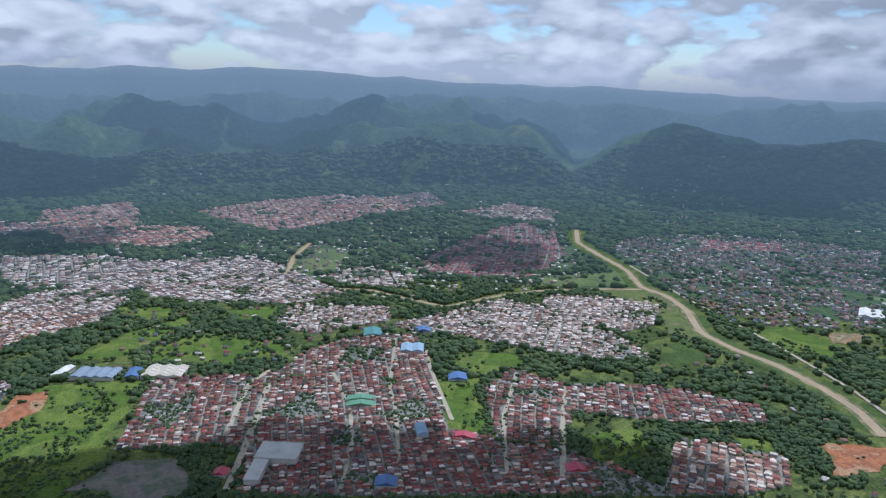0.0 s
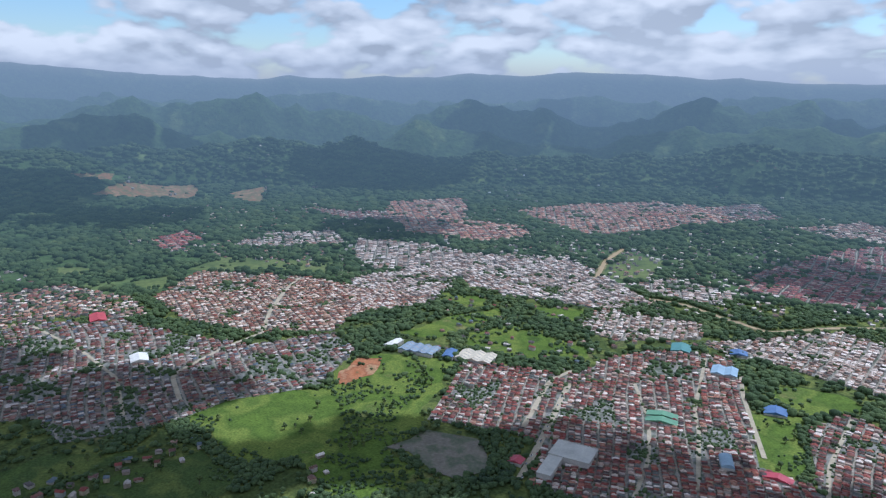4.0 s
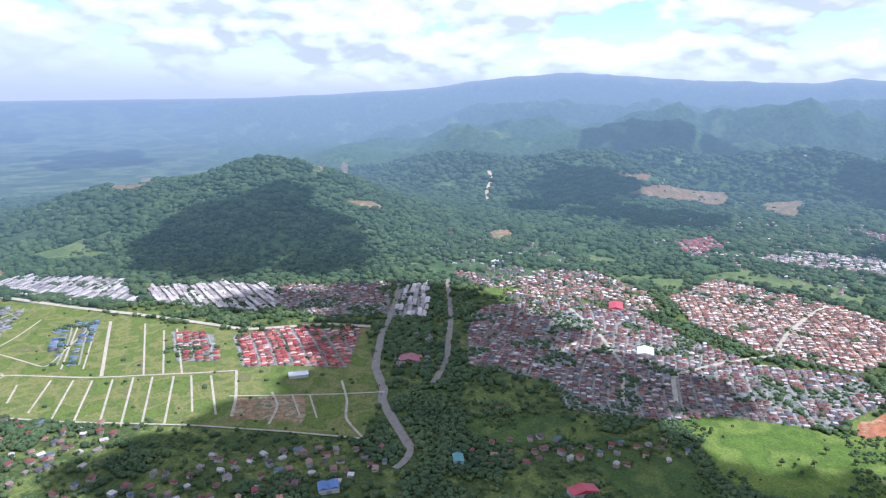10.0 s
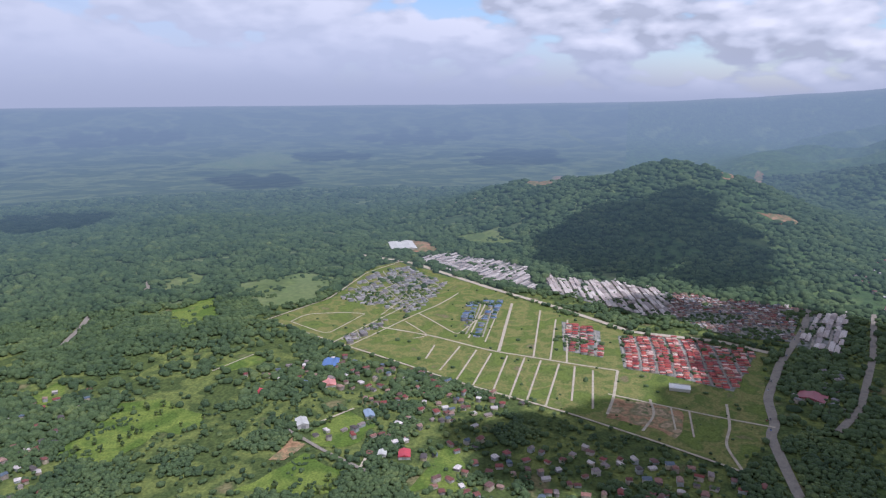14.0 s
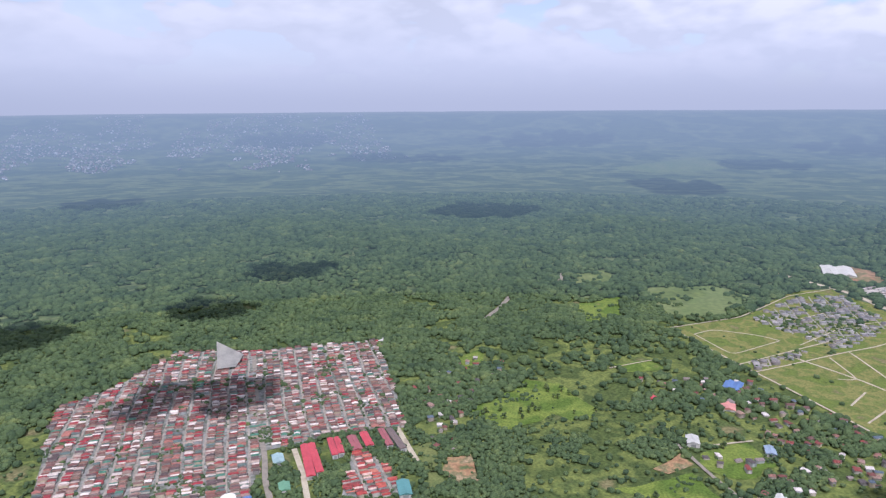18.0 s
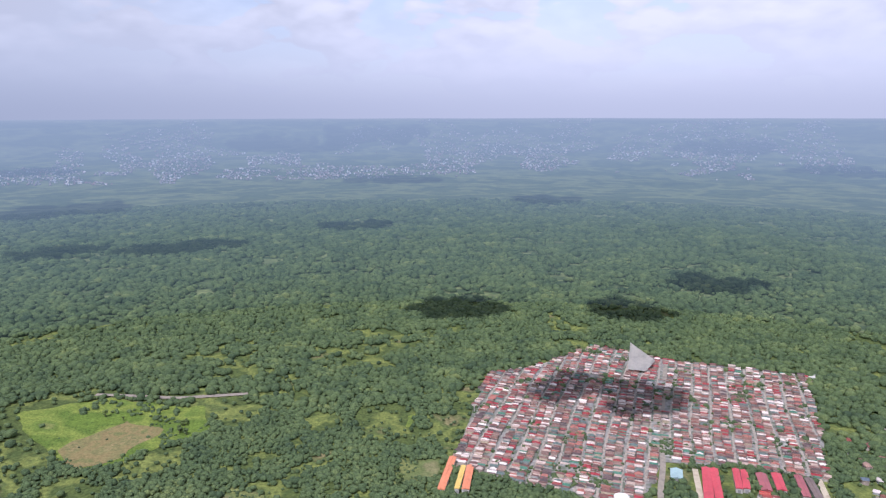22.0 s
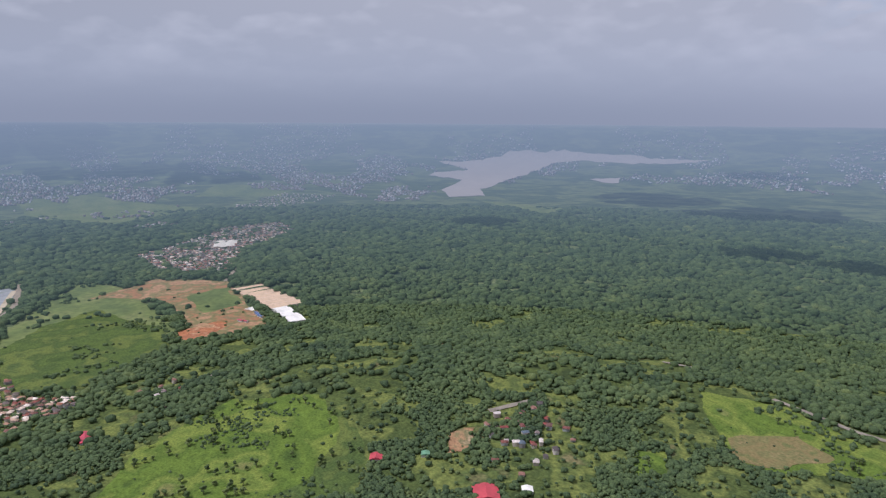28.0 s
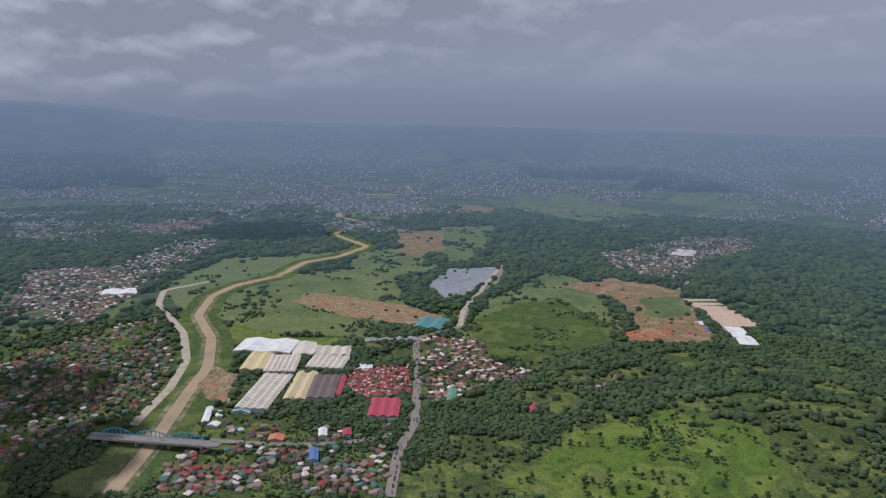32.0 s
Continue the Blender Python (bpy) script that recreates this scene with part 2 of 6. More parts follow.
def surface(name, colours, vary="noise", size=20.0, fine=3.0, rough=0.85, bump=0.0, gloss=0.3, stain=0.25, sheen=0.0, metal=0.0, painted_haze=False):
    """A matt or metal surface. Its colour runs through the list by the piece (island, object) or by noise of that size
    in metres;
    finer noise stains and lifts it. The last argument is for the distance behind the place: it paints haze on as blue
    emission."""
    m = bpy.data.materials.new(name)
    m.use_nodes = True
    nodes, links = m.node_tree.nodes, m.node_tree.links
    bsdf = nodes["Principled BSDF"]
    bsdf.inputs["Roughness"].default_value, bsdf.inputs["Specular IOR Level"].default_value = rough, gloss
    bsdf.inputs["Metallic"].default_value = metal
    if sheen:
        bsdf.inputs["Sheen Weight"].default_value, bsdf.inputs["Sheen Roughness"].default_value = sheen, 0.5
        bsdf.inputs["Sheen Tint"].default_value = (0.75, 0.87, 1.0, 1)
    place = nodes.new("ShaderNodeNewGeometry")
    ramp = nodes.new("ShaderNodeValToRGB")
    elements = ramp.color_ramp.elements
    if vary == "noise":
        large = nodes.new("ShaderNodeTexNoise")
        large.inputs["Scale"].default_value, large.inputs["Detail"].default_value = 1 / size, 6
        links.new(place.outputs["Position"], large.inputs["Vector"])
        links.new(large.outputs[0], ramp.inputs[0])
        first, last = 0.3, 0.7
    else:
        if vary == "object":
            info = nodes.new("ShaderNodeObjectInfo")
            links.new(info.outputs["Random"], ramp.inputs[0])
        elif vary == "soft":
            # by the crown, and by stands of like trees
            stand = nodes.new("ShaderNodeTexNoise")
            stand.inputs["Scale"].default_value, stand.inputs["Detail"].default_value = 1 / size, 4
            links.new(place.outputs["Position"], stand.inputs["Vector"])
            spread_out = nodes.new("ShaderNodeMapRange")
            links.new(stand.outputs[0], spread_out.inputs[0])
            spread_out.inputs[1].default_value, spread_out.inputs[2].default_value = 0.3, 0.7
            blend = nodes.new("ShaderNodeMix")
            blend.inputs[0].default_value = 0.55
            links.new(place.outputs["Random Per Island"], blend.inputs[2])
            links.new(spread_out.outputs[0], blend.inputs[3])
            links.new(blend.outputs[0], ramp.inputs[0])
        else:
            links.new(place.outputs["Random Per Island"], ramp.inputs[0])
        ramp.color_ramp.interpolation = "CONSTANT" if vary != "soft" else "LINEAR"
        first, last = 0.0, 1.0
    count = len(colours)
    while len(elements) < count:
        elements.new(0.5)
    for i, c in enumerate(colours):
        elements[i].position = first + (last - first) * i / (count if vary in ("island", "object") else max(1, count - 1))
    for i, c in enumerate(colours):
        elements[i].color = (*c, 1)
    grain = nodes.new("ShaderNodeTexNoise")
    grain.inputs["Scale"].default_value, grain.inputs["Detail"].default_value = 1 / fine, 5
    links.new(place.outputs["Position"], grain.inputs["Vector"])
    spread = nodes.new("ShaderNodeMapRange")
    links.new(grain.outputs[0], spread.inputs[0])
    for i, v in enumerate((0.25, 0.75, 1 - stain, 1 + stain)):
        spread.inputs[i + 1].default_value = v
    mix = nodes.new("ShaderNodeVectorMath")
    mix.operation = "SCALE"
    links.new(ramp.outputs[0], mix.inputs[0])
    links.new(spread.outputs[0], mix.inputs["Scale"])
    links.new(mix.outputs[0], bsdf.inputs["Base Color"])
    if bump:
        lift = nodes.new("ShaderNodeBump")
        lift.inputs["Strength"].default_value, lift.inputs["Distance"].default_value = 1.0, bump
        links.new(grain.outputs[0], lift.inputs["Height"])
        links.new(lift.outputs[0], bsdf.inputs["Normal"])
    if painted_haze:
        paint_haze(m, PLAIN_HAZE_SHARE if painted_haze == "plain" else HAZE_SHARE)
    return m


ROOFS = {
    "rust": [(.24, .07, .055), (.32, .13, .09), (.44, .36, .30), (.17, .055, .05), (.74, .71, .67), (.22, .10, .08), (.14, .09, .08), (.36, .21, .15), (.21, .065, .055), (.11, .075, .065), (.27, .23, .21), (.09, .07, .07), (.58, .52, .46), (.19, .08, .07), (.13, .15, .14), (.29, .10, .08)],
    "tan": [(.46, .34, .26), (.64, .56, .47), (.32, .15, .10), (.24, .09, .07), (.78, .73, .66), (.38, .24, .17), (.18, .10, .08), (.14, .12, .11)],
    "pale": [(.58, .51, .45), (.70, .65, .60), (.42, .33, .27), (.30, .17, .12), (.82, .79, .75), (.17, .11, .09), (.48, .40, .34), (.62, .58, .54), (.13, .12, .11)],
    "red": [(.36, .07, .06), (.42, .11, .085), (.28, .07, .065), (.46, .18, .13), (.34, .09, .08), (.60, .46, .40), (.20, .06, .06)],
    "terra": [(.48, .22, .14), (.54, .30, .20), (.38, .15, .10), (.62, .46, .35), (.28, .10, .08), (.66, .58, .50), (.18, .09, .08)],
    "redbrown": [(.25, .085, .085), (.31, .11, .095), (.20, .09, .095), (.38, .19, .15), (.27, .08, .08), (.48, .40, .35), (.13, .07, .07)],
    "strip": [(.60, .57, .53), (.52, .49, .45), (.46, .42, .39), (.33, .30, .28)],
    "blue": [(.08, .15, .30), (.12, .20, .34), (.18, .25, .36)],
    "grey": [(.16, .16, .17), (.24, .24, .25), (.36, .36, .36), (.20, .19, .19)],
    "mixed": [(.22, .07, .06), (.46, .44, .42), (.24, .21, .20), (.15, .09, .08), (.19, .085, .07), (.26, .15, .12), (.11, .15, .19), (.30, .21, .17), (.16, .07, .06), (.62, .60, .58), (.10, .09, .09)],
    "market": [(.30, .05, .045), (.26, .09, .075), (.44, .40, .36), (.20, .11, .09), (.64, .61, .57), (.08, .20, .18), (.29, .21, .17), (.34, .27, .21), (.15, .10, .08), (.24, .17, .14), (.12, .20, .15), (.11, .09, .09)],
    "bright": [(.30, .05, .06), (.46, .40, .36), (.22, .11, .09), (.30, .21, .18), (.70, .67, .63), (.18, .10, .09), (.15, .09, .08), (.42, .35, .30), (.12, .17, .16), (.35, .16, .13), (.22, .14, .11), (.08, .21, .15), (.27, .06, .06), (.26, .19, .16), (.13, .10, .10), (.56, .52, .48), (.19, .13, .11), (.10, .08, .08)],
}
# dust and rust warm them all
ROOFS = {k: [(r * 0.95, g * 0.85, b * 0.77) for r, g, b in c] for k, c in ROOFS.items()}
ROOF = {k: surface("roof_" + k, c, "island", fine=1.6, rough=0.6, gloss=0.2, stain=0.35) for k, c in ROOFS.items()}
# roofs of the distance, with haze painted over them as emission
FAR_ROOFS = {k: surface("distant_roof_" + k, c, "island", fine=3.0, rough=0.7, stain=0.3, painted_haze=True) for k, c in ROOFS.items()}
ROOF_SINGLE = {k: surface("sheet_roof_" + k, c, "object", fine=1.6, rough=0.6, gloss=0.2, stain=0.35) for k, c in ROOFS.items()}
WALLS = [(.46, .39, .31), (.52, .46, .39), (.36, .29, .23), (.28, .25, .22), (.5, .41, .28), (.38, .38, .35)]
WALL = surface("rendered_wall", WALLS, "island", fine=2.0, rough=0.9, stain=0.2)
WALL_SINGLE = surface("house_wall", WALLS, "object", fine=2.0, rough=0.9, stain=0.2)
SOILS = {
    "lush": surface("lush_grass", [(.060, .095, .020), (.115, .165, .026), (.082, .125, .022), (.165, .20, .038), (.095, .14, .026), (.19, .18, .062)], size=75, fine=3.0, rough=0.9, bump=0.5, stain=0.4, gloss=0.1),
    "dark": surface("long_grass", [(.050, .078, .022), (.085, .12, .028), (.062, .092, .026), (.125, .15, .036), (.07, .10, .03)], size=60, fine=3.0, rough=0.9, bump=0.6, stain=0.4, gloss=0.1),
    "plough": surface("ploughed_earth", [(.12, .13, .04), (.20, .15, .06), (.15, .14, .05), (.25, .18, .08)], size=24, fine=3.0, rough=0.95, bump=0.5, stain=0.3),
    "dry": surface("dry_grass", [(.09, .115, .035), (.16, .17, .055), (.11, .135, .045), (.21, .18, .09)], size=45, fine=3.0, rough=0.95, bump=0.4, stain=0.35, gloss=0.1),
    "plots": surface("plot_grass", [(.085, .115, .028), (.135, .165, .034), (.105, .135, .032), (.20, .185, .060), (.12, .15, .034), (.17, .14, .07)], size=48, fine=3.0, rough=0.95, bump=0.4, stain=0.35, gloss=0.1),
    "soil": surface("red_soil", [(.17, .13, .05), (.34, .115, .045), (.40, .17, .075), (.27, .10, .045), (.42, .25, .13), (.20, .13, .055)], size=32, fine=3.0, rough=0.95, bump=0.5, stain=0.3),
    "soil2": surface("brown_soil", [(.09, .12, .04), (.25, .135, .065), (.34, .20, .10), (.15, .14, .06), (.38, .26, .15), (.10, .125, .04)], size=28, fine=3.0, rough=0.95, bump=0.5, stain=0.35),
    "sand": surface("pale_sand", [(.5, .42, .3), (.58, .5, .38), (.42, .34, .24)], size=20, fine=3.0, rough=0.95, bump=0.4),
    "mud": surface("grey_mud", [(.14, .12, .085), (.19, .16, .115), (.09, .105, .05), (.16, .14, .10)], size=26, fine=4.0, rough=0.6, bump=0.3),
    "gravel": surface("grey_gravel", [(.26, .26, .26), (.34, .33, .32), (.22, .24, .2)], size=20, fine=3.0, rough=0.95, bump=0.5),
}
ROADS = {"concrete": surface("concrete_road", [(.22, .185, .14), (.265, .225, .17), (.18, .155, .12)], size=14, fine=2.0, rough=0.9, stain=0.15),
         "pale": surface("pale_road", [(.38, .32, .22), (.46, .385, .27), (.31, .25, .17)], size=14, fine=2.0, rough=0.95, stain=0.15)}
WATER = surface("muddy_water", [(.35, .25, .13), (.40, .285, .155), (.31, .22, .12)], size=60, fine=8.0, rough=0.55, gloss=0.25, stain=0.08)
BANK = surface("river_sand", [(.09, .115, .04), (.24, .185, .10), (.09, .11, .042), (.15, .15, .06), (.32, .245, .14), (.10, .12, .045)], size=36, fine=4.0, rough=0.95, stain=0.25)
GROUND = surface("undergrowth", [(.045, .062, .022), (.085, .108, .030), (.060, .082, .025), (.155, .175, .045), (.075, .10, .03), (.18, .155, .07)], size=60, fine=4.0, rough=0.95, bump=1.0, stain=0.45, gloss=0.1)
# distant ground, lanes and walls glow with the same painted haze
FAR_FLOOR = surface("distant_town_ground", [(.12, .11, .09), (.19, .17, .14), (.08, .095, .055), (.23, .21, .18)], size=24, fine=6.0, rough=0.95, stain=0.3, painted_haze=True)
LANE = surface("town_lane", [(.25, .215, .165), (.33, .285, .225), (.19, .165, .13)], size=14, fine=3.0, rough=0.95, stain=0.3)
FAR_LANE = surface("distant_lane", [(.28, .24, .19), (.34, .30, .24), (.22, .19, .15)], size=14, fine=3.0, rough=0.95, painted_haze=True)
FAR_WALL = surface("distant_wall", [(.55, .50, .44), (.45, .38, .32), (.38, .36, .34)], "island", fine=2.0, rough=0.9, painted_haze=True)
TOWN_FLOOR = surface("town_ground", [(.15, .14, .115), (.27, .25, .22), (.085, .10, .06), (.35, .325, .29)], size=16, fine=4.0, rough=0.95, stain=0.3)
LEAVES = surface("forest_leaves", [(.034, .054, .028), (.053, .080, .034), (.072, .103, .040), (.090, .123, .046), (.145, .172, .055)], "soft", size=70, fine=1.6, rough=0.8, bump=0.7, stain=0.5, gloss=0.15)
LEAVES_SINGLE = surface("tree_leaves", [(.050, .075, .020), (.070, .100, .026), (.085, .115, .030), (.060, .085, .026), (.105, .130, .036)], "object", fine=1.6, rough=0.75, bump=0.6, stain=0.4, gloss=0.25)
# green land whose blue is haze painted in as emission
DISTANCE = surface("hazed_distance", [(.04, .065, .02), (.075, .115, .03), (.055, .09, .025), (.15, .19, .055)], size=150, fine=24, rough=0.95, bump=8.0, stain=0.4, painted_haze=True)
PLAIN = surface("far_plain", [(.026, .044, .018), (.070, .098, .032), (.038, .060, .022), (.14, .165, .058), (.05, .074, .026), (.085, .11, .038)], size=150, fine=24, rough=0.95, stain=0.4, painted_haze="plain")
for link in list(PLAIN.node_tree.links):
    if link.to_socket.name == "Vector" and link.to_node.type == "TEX_NOISE":
        # the far plain is drawn together towards the horizon, and its woods and fields with it
        pn, pl = PLAIN.node_tree.nodes, PLAIN.node_tree.links
        cut = pn.new("ShaderNodeSeparateXYZ")
        pl.new(link.from_socket, cut.inputs[0])
        turned, away_, joined = pn.new("ShaderNodeMath"), pn.new("ShaderNodeVectorMath"), pn.new("ShaderNodeCombineXYZ")
        turned.operation, away_.operation = "ARCTAN2", "LENGTH"
        pl.new(cut.outputs[0], turned.inputs[0]), pl.new(cut.outputs[1], turned.inputs[1])
        pl.new(link.from_socket, away_.inputs[0])
        wide_, deep_ = pn.new("ShaderNodeMath"), pn.new("ShaderNodeMath")
        wide_.operation = deep_.operation = "MULTIPLY"
        wide_.inputs[1].default_value, deep_.inputs[1].default_value = 1900, 1.7
        pl.new(turned.outputs[0], wide_.inputs[0]), pl.new(away_.outputs["Value"], deep_.inputs[0])
        pl.new(wide_.outputs[0], joined.inputs[0]), pl.new(deep_.outputs[0], joined.inputs[1])
        pl.new(joined.outputs[0], link.to_socket)
# distant trees, fields, roofs and water, each with painted haze emission
FAR_LEAVES = surface("distant_leaves", [(.032, .052, .027), (.050, .076, .032), (.068, .098, .038), (.086, .118, .043), (.135, .162, .053)], "soft", size=90, fine=3.0, rough=0.8, bump=0.8, stain=0.5, gloss=0.1, painted_haze=True)
FAR_SOILS = {"lush": surface("distant_grass", [(.085, .115, .032), (.13, .16, .04), (.17, .185, .06)], size=80, fine=12, rough=0.95, stain=0.3, painted_haze=True),
             "dry": surface("distant_dry_grass", [(.11, .15, .04), (.16, .18, .06)], size=80, fine=12, rough=0.95, painted_haze=True),
             "soil": surface("distant_soil", [(.17, .14, .06), (.32, .15, .07), (.15, .145, .05), (.38, .21, .11), (.22, .14, .06)], size=40, fine=8, rough=0.95, painted_haze=True),
             "gravel": surface("distant_gravel", [(.2, .22, .17), (.3, .3, .29), (.25, .25, .24)], size=40, fine=8, rough=0.95, painted_haze=True)}
FAR_ROOF = surface("distant_roofs", [(.58, .52, .45), (.40, .35, .31), (.27, .20, .17), (.34, .30, .27), (.20, .15, .13), (.24, .14, .12), (.32, .29, .28), (.2, .18, .17), (.6, .6, .6), (.22, .17, .15), (.15, .15, .14), (.25, .23, .22), (.3, .25, .22)], "island", fine=6, rough=0.8, painted_haze="plain")
FAR_WATER = surface("distant_river", [(.40, .30, .18), (.46, .35, .22)], size=60, fine=8.0, rough=0.4, stain=0.08, painted_haze=True)
LAKE = surface("lake_water", [(.42, .345, .29), (.47, .385, .325)], size=90, fine=12.0, rough=0.35, gloss=0.5, stain=0.05, painted_haze=True)
BARK = surface("bark", [(.12, .09, .06), (.16, .12, .09)], size=2, fine=0.5, rough=0.95)


# ---- mesh helpers ----
def tri_mesh(name, verts, tris, mats, index=None, smooth_faces=False):
    """A mesh from arrays of corners and triangles."""
    verts, tris = np.asarray(verts, np.float32), np.asarray(tris, np.int32)
    me = bpy.data.meshes.new(name)
    me.vertices.add(len(verts))
    me.vertices.foreach_set("co", verts.ravel())
    me.loops.add(tris.size)
    me.loops.foreach_set("vertex_index", tris.ravel())
    me.polygons.add(len(tris))
    me.polygons.foreach_set("loop_start", np.arange(0, tris.size, 3, dtype=np.int32))
    for m in mats:
        me.materials.append(m)
    if index is not None:
        me.polygons.foreach_set("material_index", np.asarray(index, np.int32))
    if smooth_faces:
        me.polygons.foreach_set("use_smooth", np.ones(len(tris), bool))
    me.update(calc_edges=True)
    return me


def many(template, tris, place, turn, size):
    """Copies of a template (corners, triangles) at places, turned about z and sized along their own axes, as arrays."""
    c, s = np.cos(turn)[:, None], np.sin(turn)[:, None]
    local = template[None] * size[:, None, :] if template.ndim == 2 else template * size[:, None, :]
    x, y = local[..., 0] * c - local[..., 1] * s, local[..., 0] * s + local[..., 1] * c
    verts = np.stack([x, y, local[..., 2]], -1) + place[:, None, :]
    faces = tris[None] + (np.arange(len(place)) * template.shape[-2])[:, None, None]
    return verts.reshape(-1, 3), faces.reshape(-1, 3)


def inside(poly, x, y):
    """Which of the points lie in the polygon."""
    hit, n = np.zeros(np.shape(x), bool), len(poly)
    for i in range(n):
        (x0, y0), (x1, y1) = poly[i], poly[(i + 1) % n]
        if y0 != y1:
            hit ^= ((y0 > y) != (y1 > y)) & (x < (x1 - x0) * (y - y0) / (y1 - y0) + x0)
    return hit


# what covers the ground, in cells of 6 m: 0 wood, 1 field, 2 town, 3 road or water
CELL, SPAN = 6.0, 3300.0
GRID = int(2 * SPAN / CELL)
COVER = np.zeros((GRID, GRID), np.int8)


def cover_poly(poly, code):
    xs, ys = [q[0] for q in poly], [q[1] for q in poly]
    i0, i1 = max(0, int((min(xs) + SPAN) / CELL)), min(GRID, int((max(xs) + SPAN) / CELL) + 2)
    j0, j1 = max(0, int((min(ys) + SPAN) / CELL)), min(GRID, int((max(ys) + SPAN) / CELL) + 2)
    if i1 <= i0 or j1 <= j0:
        return
    gx, gy = np.meshgrid((np.arange(i0, i1) + 0.5) * CELL - SPAN, (np.arange(j0, j1) + 0.5) * CELL - SPAN, indexing="ij")
    part_ = COVER[i0:i1, j0:j1]
    part_[inside(poly, gx, gy)] = code


def cover_at(x, y):
    i, j = np.clip(((x + SPAN) / CELL).astype(int), 0, GRID - 1), np.clip(((y + SPAN) / CELL).astype(int), 0, GRID - 1)
    return COVER[i, j]


def wobble(poly, step=11.0, amount=9.0, seed=1):
    """The polygon with more corners and an uneven edge."""
    out = []
    for i in range(len(poly)):
        (x0, y0), (x1, y1) = poly[i], poly[(i + 1) % len(poly)]
        n = max(1, int(math.hypot(x1 - x0, y1 - y0) / step))
        for k in range(n):
            x, y = x0 + (x1 - x0) * k / n, y0 + (y1 - y0) * k / n
            out.append((x + amount * 2 * (float(value_noise(x, y, 26, seed)) - 0.5), y + amount * 2 * (float(value_noise(x, y, 26, seed + 7)) - 0.5)))
    return out


def draped(name, poly, material, lift, grid=24.0):
    """A sheet that follows the ground inside the polygon."""
    bm = bmesh.new()
    bm.faces.new([bm.verts.new((x, y, 0)) for x, y in poly])
    xs, ys = [q[0] for q in poly], [q[1] for q in poly]
    size = max(max(xs) - min(xs), max(ys) - min(ys))
    grid = max(grid, size / 26)
    for axis, lo, hi in ((0, min(xs), max(xs)), (1, min(ys), max(ys))):
        v = lo + grid
        while v < hi:
            at, way = [0, 0, 0], [0, 0, 0]
            at[axis], way[axis] = v, 1
            bmesh.ops.bisect_plane(bm, geom=bm.verts[:] + bm.edges[:] + bm.faces[:], plane_co=at, plane_no=way)
            v += grid
    bmesh.ops.triangulate(bm, faces=bm.faces[:])
    co = np.array([v.co[:] for v in bm.verts])
    z = ground_z(co[:, 0], co[:, 1]) + lift
    for v, h in zip(bm.verts, z):
        v.co.z = h
    bmesh.ops.recalc_face_normals(bm, faces=bm.faces[:])
    if sum(f.normal.z for f in bm.faces) < 0:
        bmesh.ops.reverse_faces(bm, faces=bm.faces[:])
    me = bpy.data.meshes.new(name)
    bm.to_mesh(me)
    bm.free()
    me.materials.append(material)
    return new(name, me)


def ribbon(name, line, width, material, lift, step=10.0):
    """A strip of that width along the line, on the ground."""
    pts = []
    for (x0, y0), (x1, y1) in zip(line, line[1:]):
        n = max(1, int(math.hypot(x1 - x0, y1 - y0) / step))
        pts += [(x0 + (x1 - x0) * k / n, y0 + (y1 - y0) * k / n) for k in range(n)]
    pts = np.array(pts + [line[-1]], float)
    for _ in range(3):
        pts[1:-1] = (pts[:-2] + 2 * pts[1:-1] + pts[2:]) / 4
    way = np.gradient(pts, axis=0)
    way /= np.linalg.norm(way, axis=1)[:, None] + 1e-9
    side = np.stack([-way[:, 1], way[:, 0]], -1)
    wide = np.asarray(width, float) * np.ones(len(pts))
    if np.ndim(width) == 0:
        wide = wide * (1 + 0.12 * (value_noise(pts[:, 0], pts[:, 1], 30, 8) - 0.5))
    left, right = pts + side * wide[:, None] / 2, pts - side * wide[:, None] / 2
    flat_ = np.concatenate([left, right])
    verts = np.column_stack([flat_, ground_z(flat_[:, 0], flat_[:, 1]) + lift])
    n = len(pts)
    i = np.arange(n - 1)
    tris = np.concatenate([np.stack([i + n, i + n + 1, i + 1], -1), np.stack([i + n, i + 1, i], -1)])
    for k in range(n - 1):
        rim = side[k] * 2.5
        cover_poly([left[k] + rim, left[k + 1] + rim, right[k + 1] - rim, right[k] - rim], 3)
    return new(name, tri_mesh(name, verts, tris, [material]))


# ---- the ground: one sheet from below the camera to the mountains ----
def ground_sheet(name, radii, *materials):
    bearings = np.radians(np.arange(0, 360, 0.5))
    rr, aa = np.meshgrid(radii, bearings, indexing="ij")
    x, y = -rr * np.sin(aa), rr * np.cos(aa)
    verts = np.stack([x, y, ground_z(x, y)], -1).reshape(-1, 3)
    n, m = len(radii), len(bearings)
    i, j = np.meshgrid(np.arange(n - 1), np.arange(m), indexing="ij")
    a_, b_, c_, d_ = i * m + j, i * m + (j + 1) % m, (i + 1) * m + (j + 1) % m, (i + 1) * m + j
    tris = np.concatenate([np.stack([a_, c_, b_], -1).reshape(-1, 3), np.stack([a_, d_, c_], -1).reshape(-1, 3)])
    degrees_ = np.tile((j.ravel() * 0.5), 2)
    index = (degrees_ > 86) & (degrees_ < 300) if len(materials) > 1 else None
    return new(name, tri_mesh(name, verts, tris, materials, index, smooth_faces=True))


near_radii = np.concatenate([[2.0], np.geomspace(80, BACKDROP, 100)])
tagged(ground_sheet("ground", near_radii, GROUND), "rolling green ground with grass and undergrowth", "ground", kind="structure")
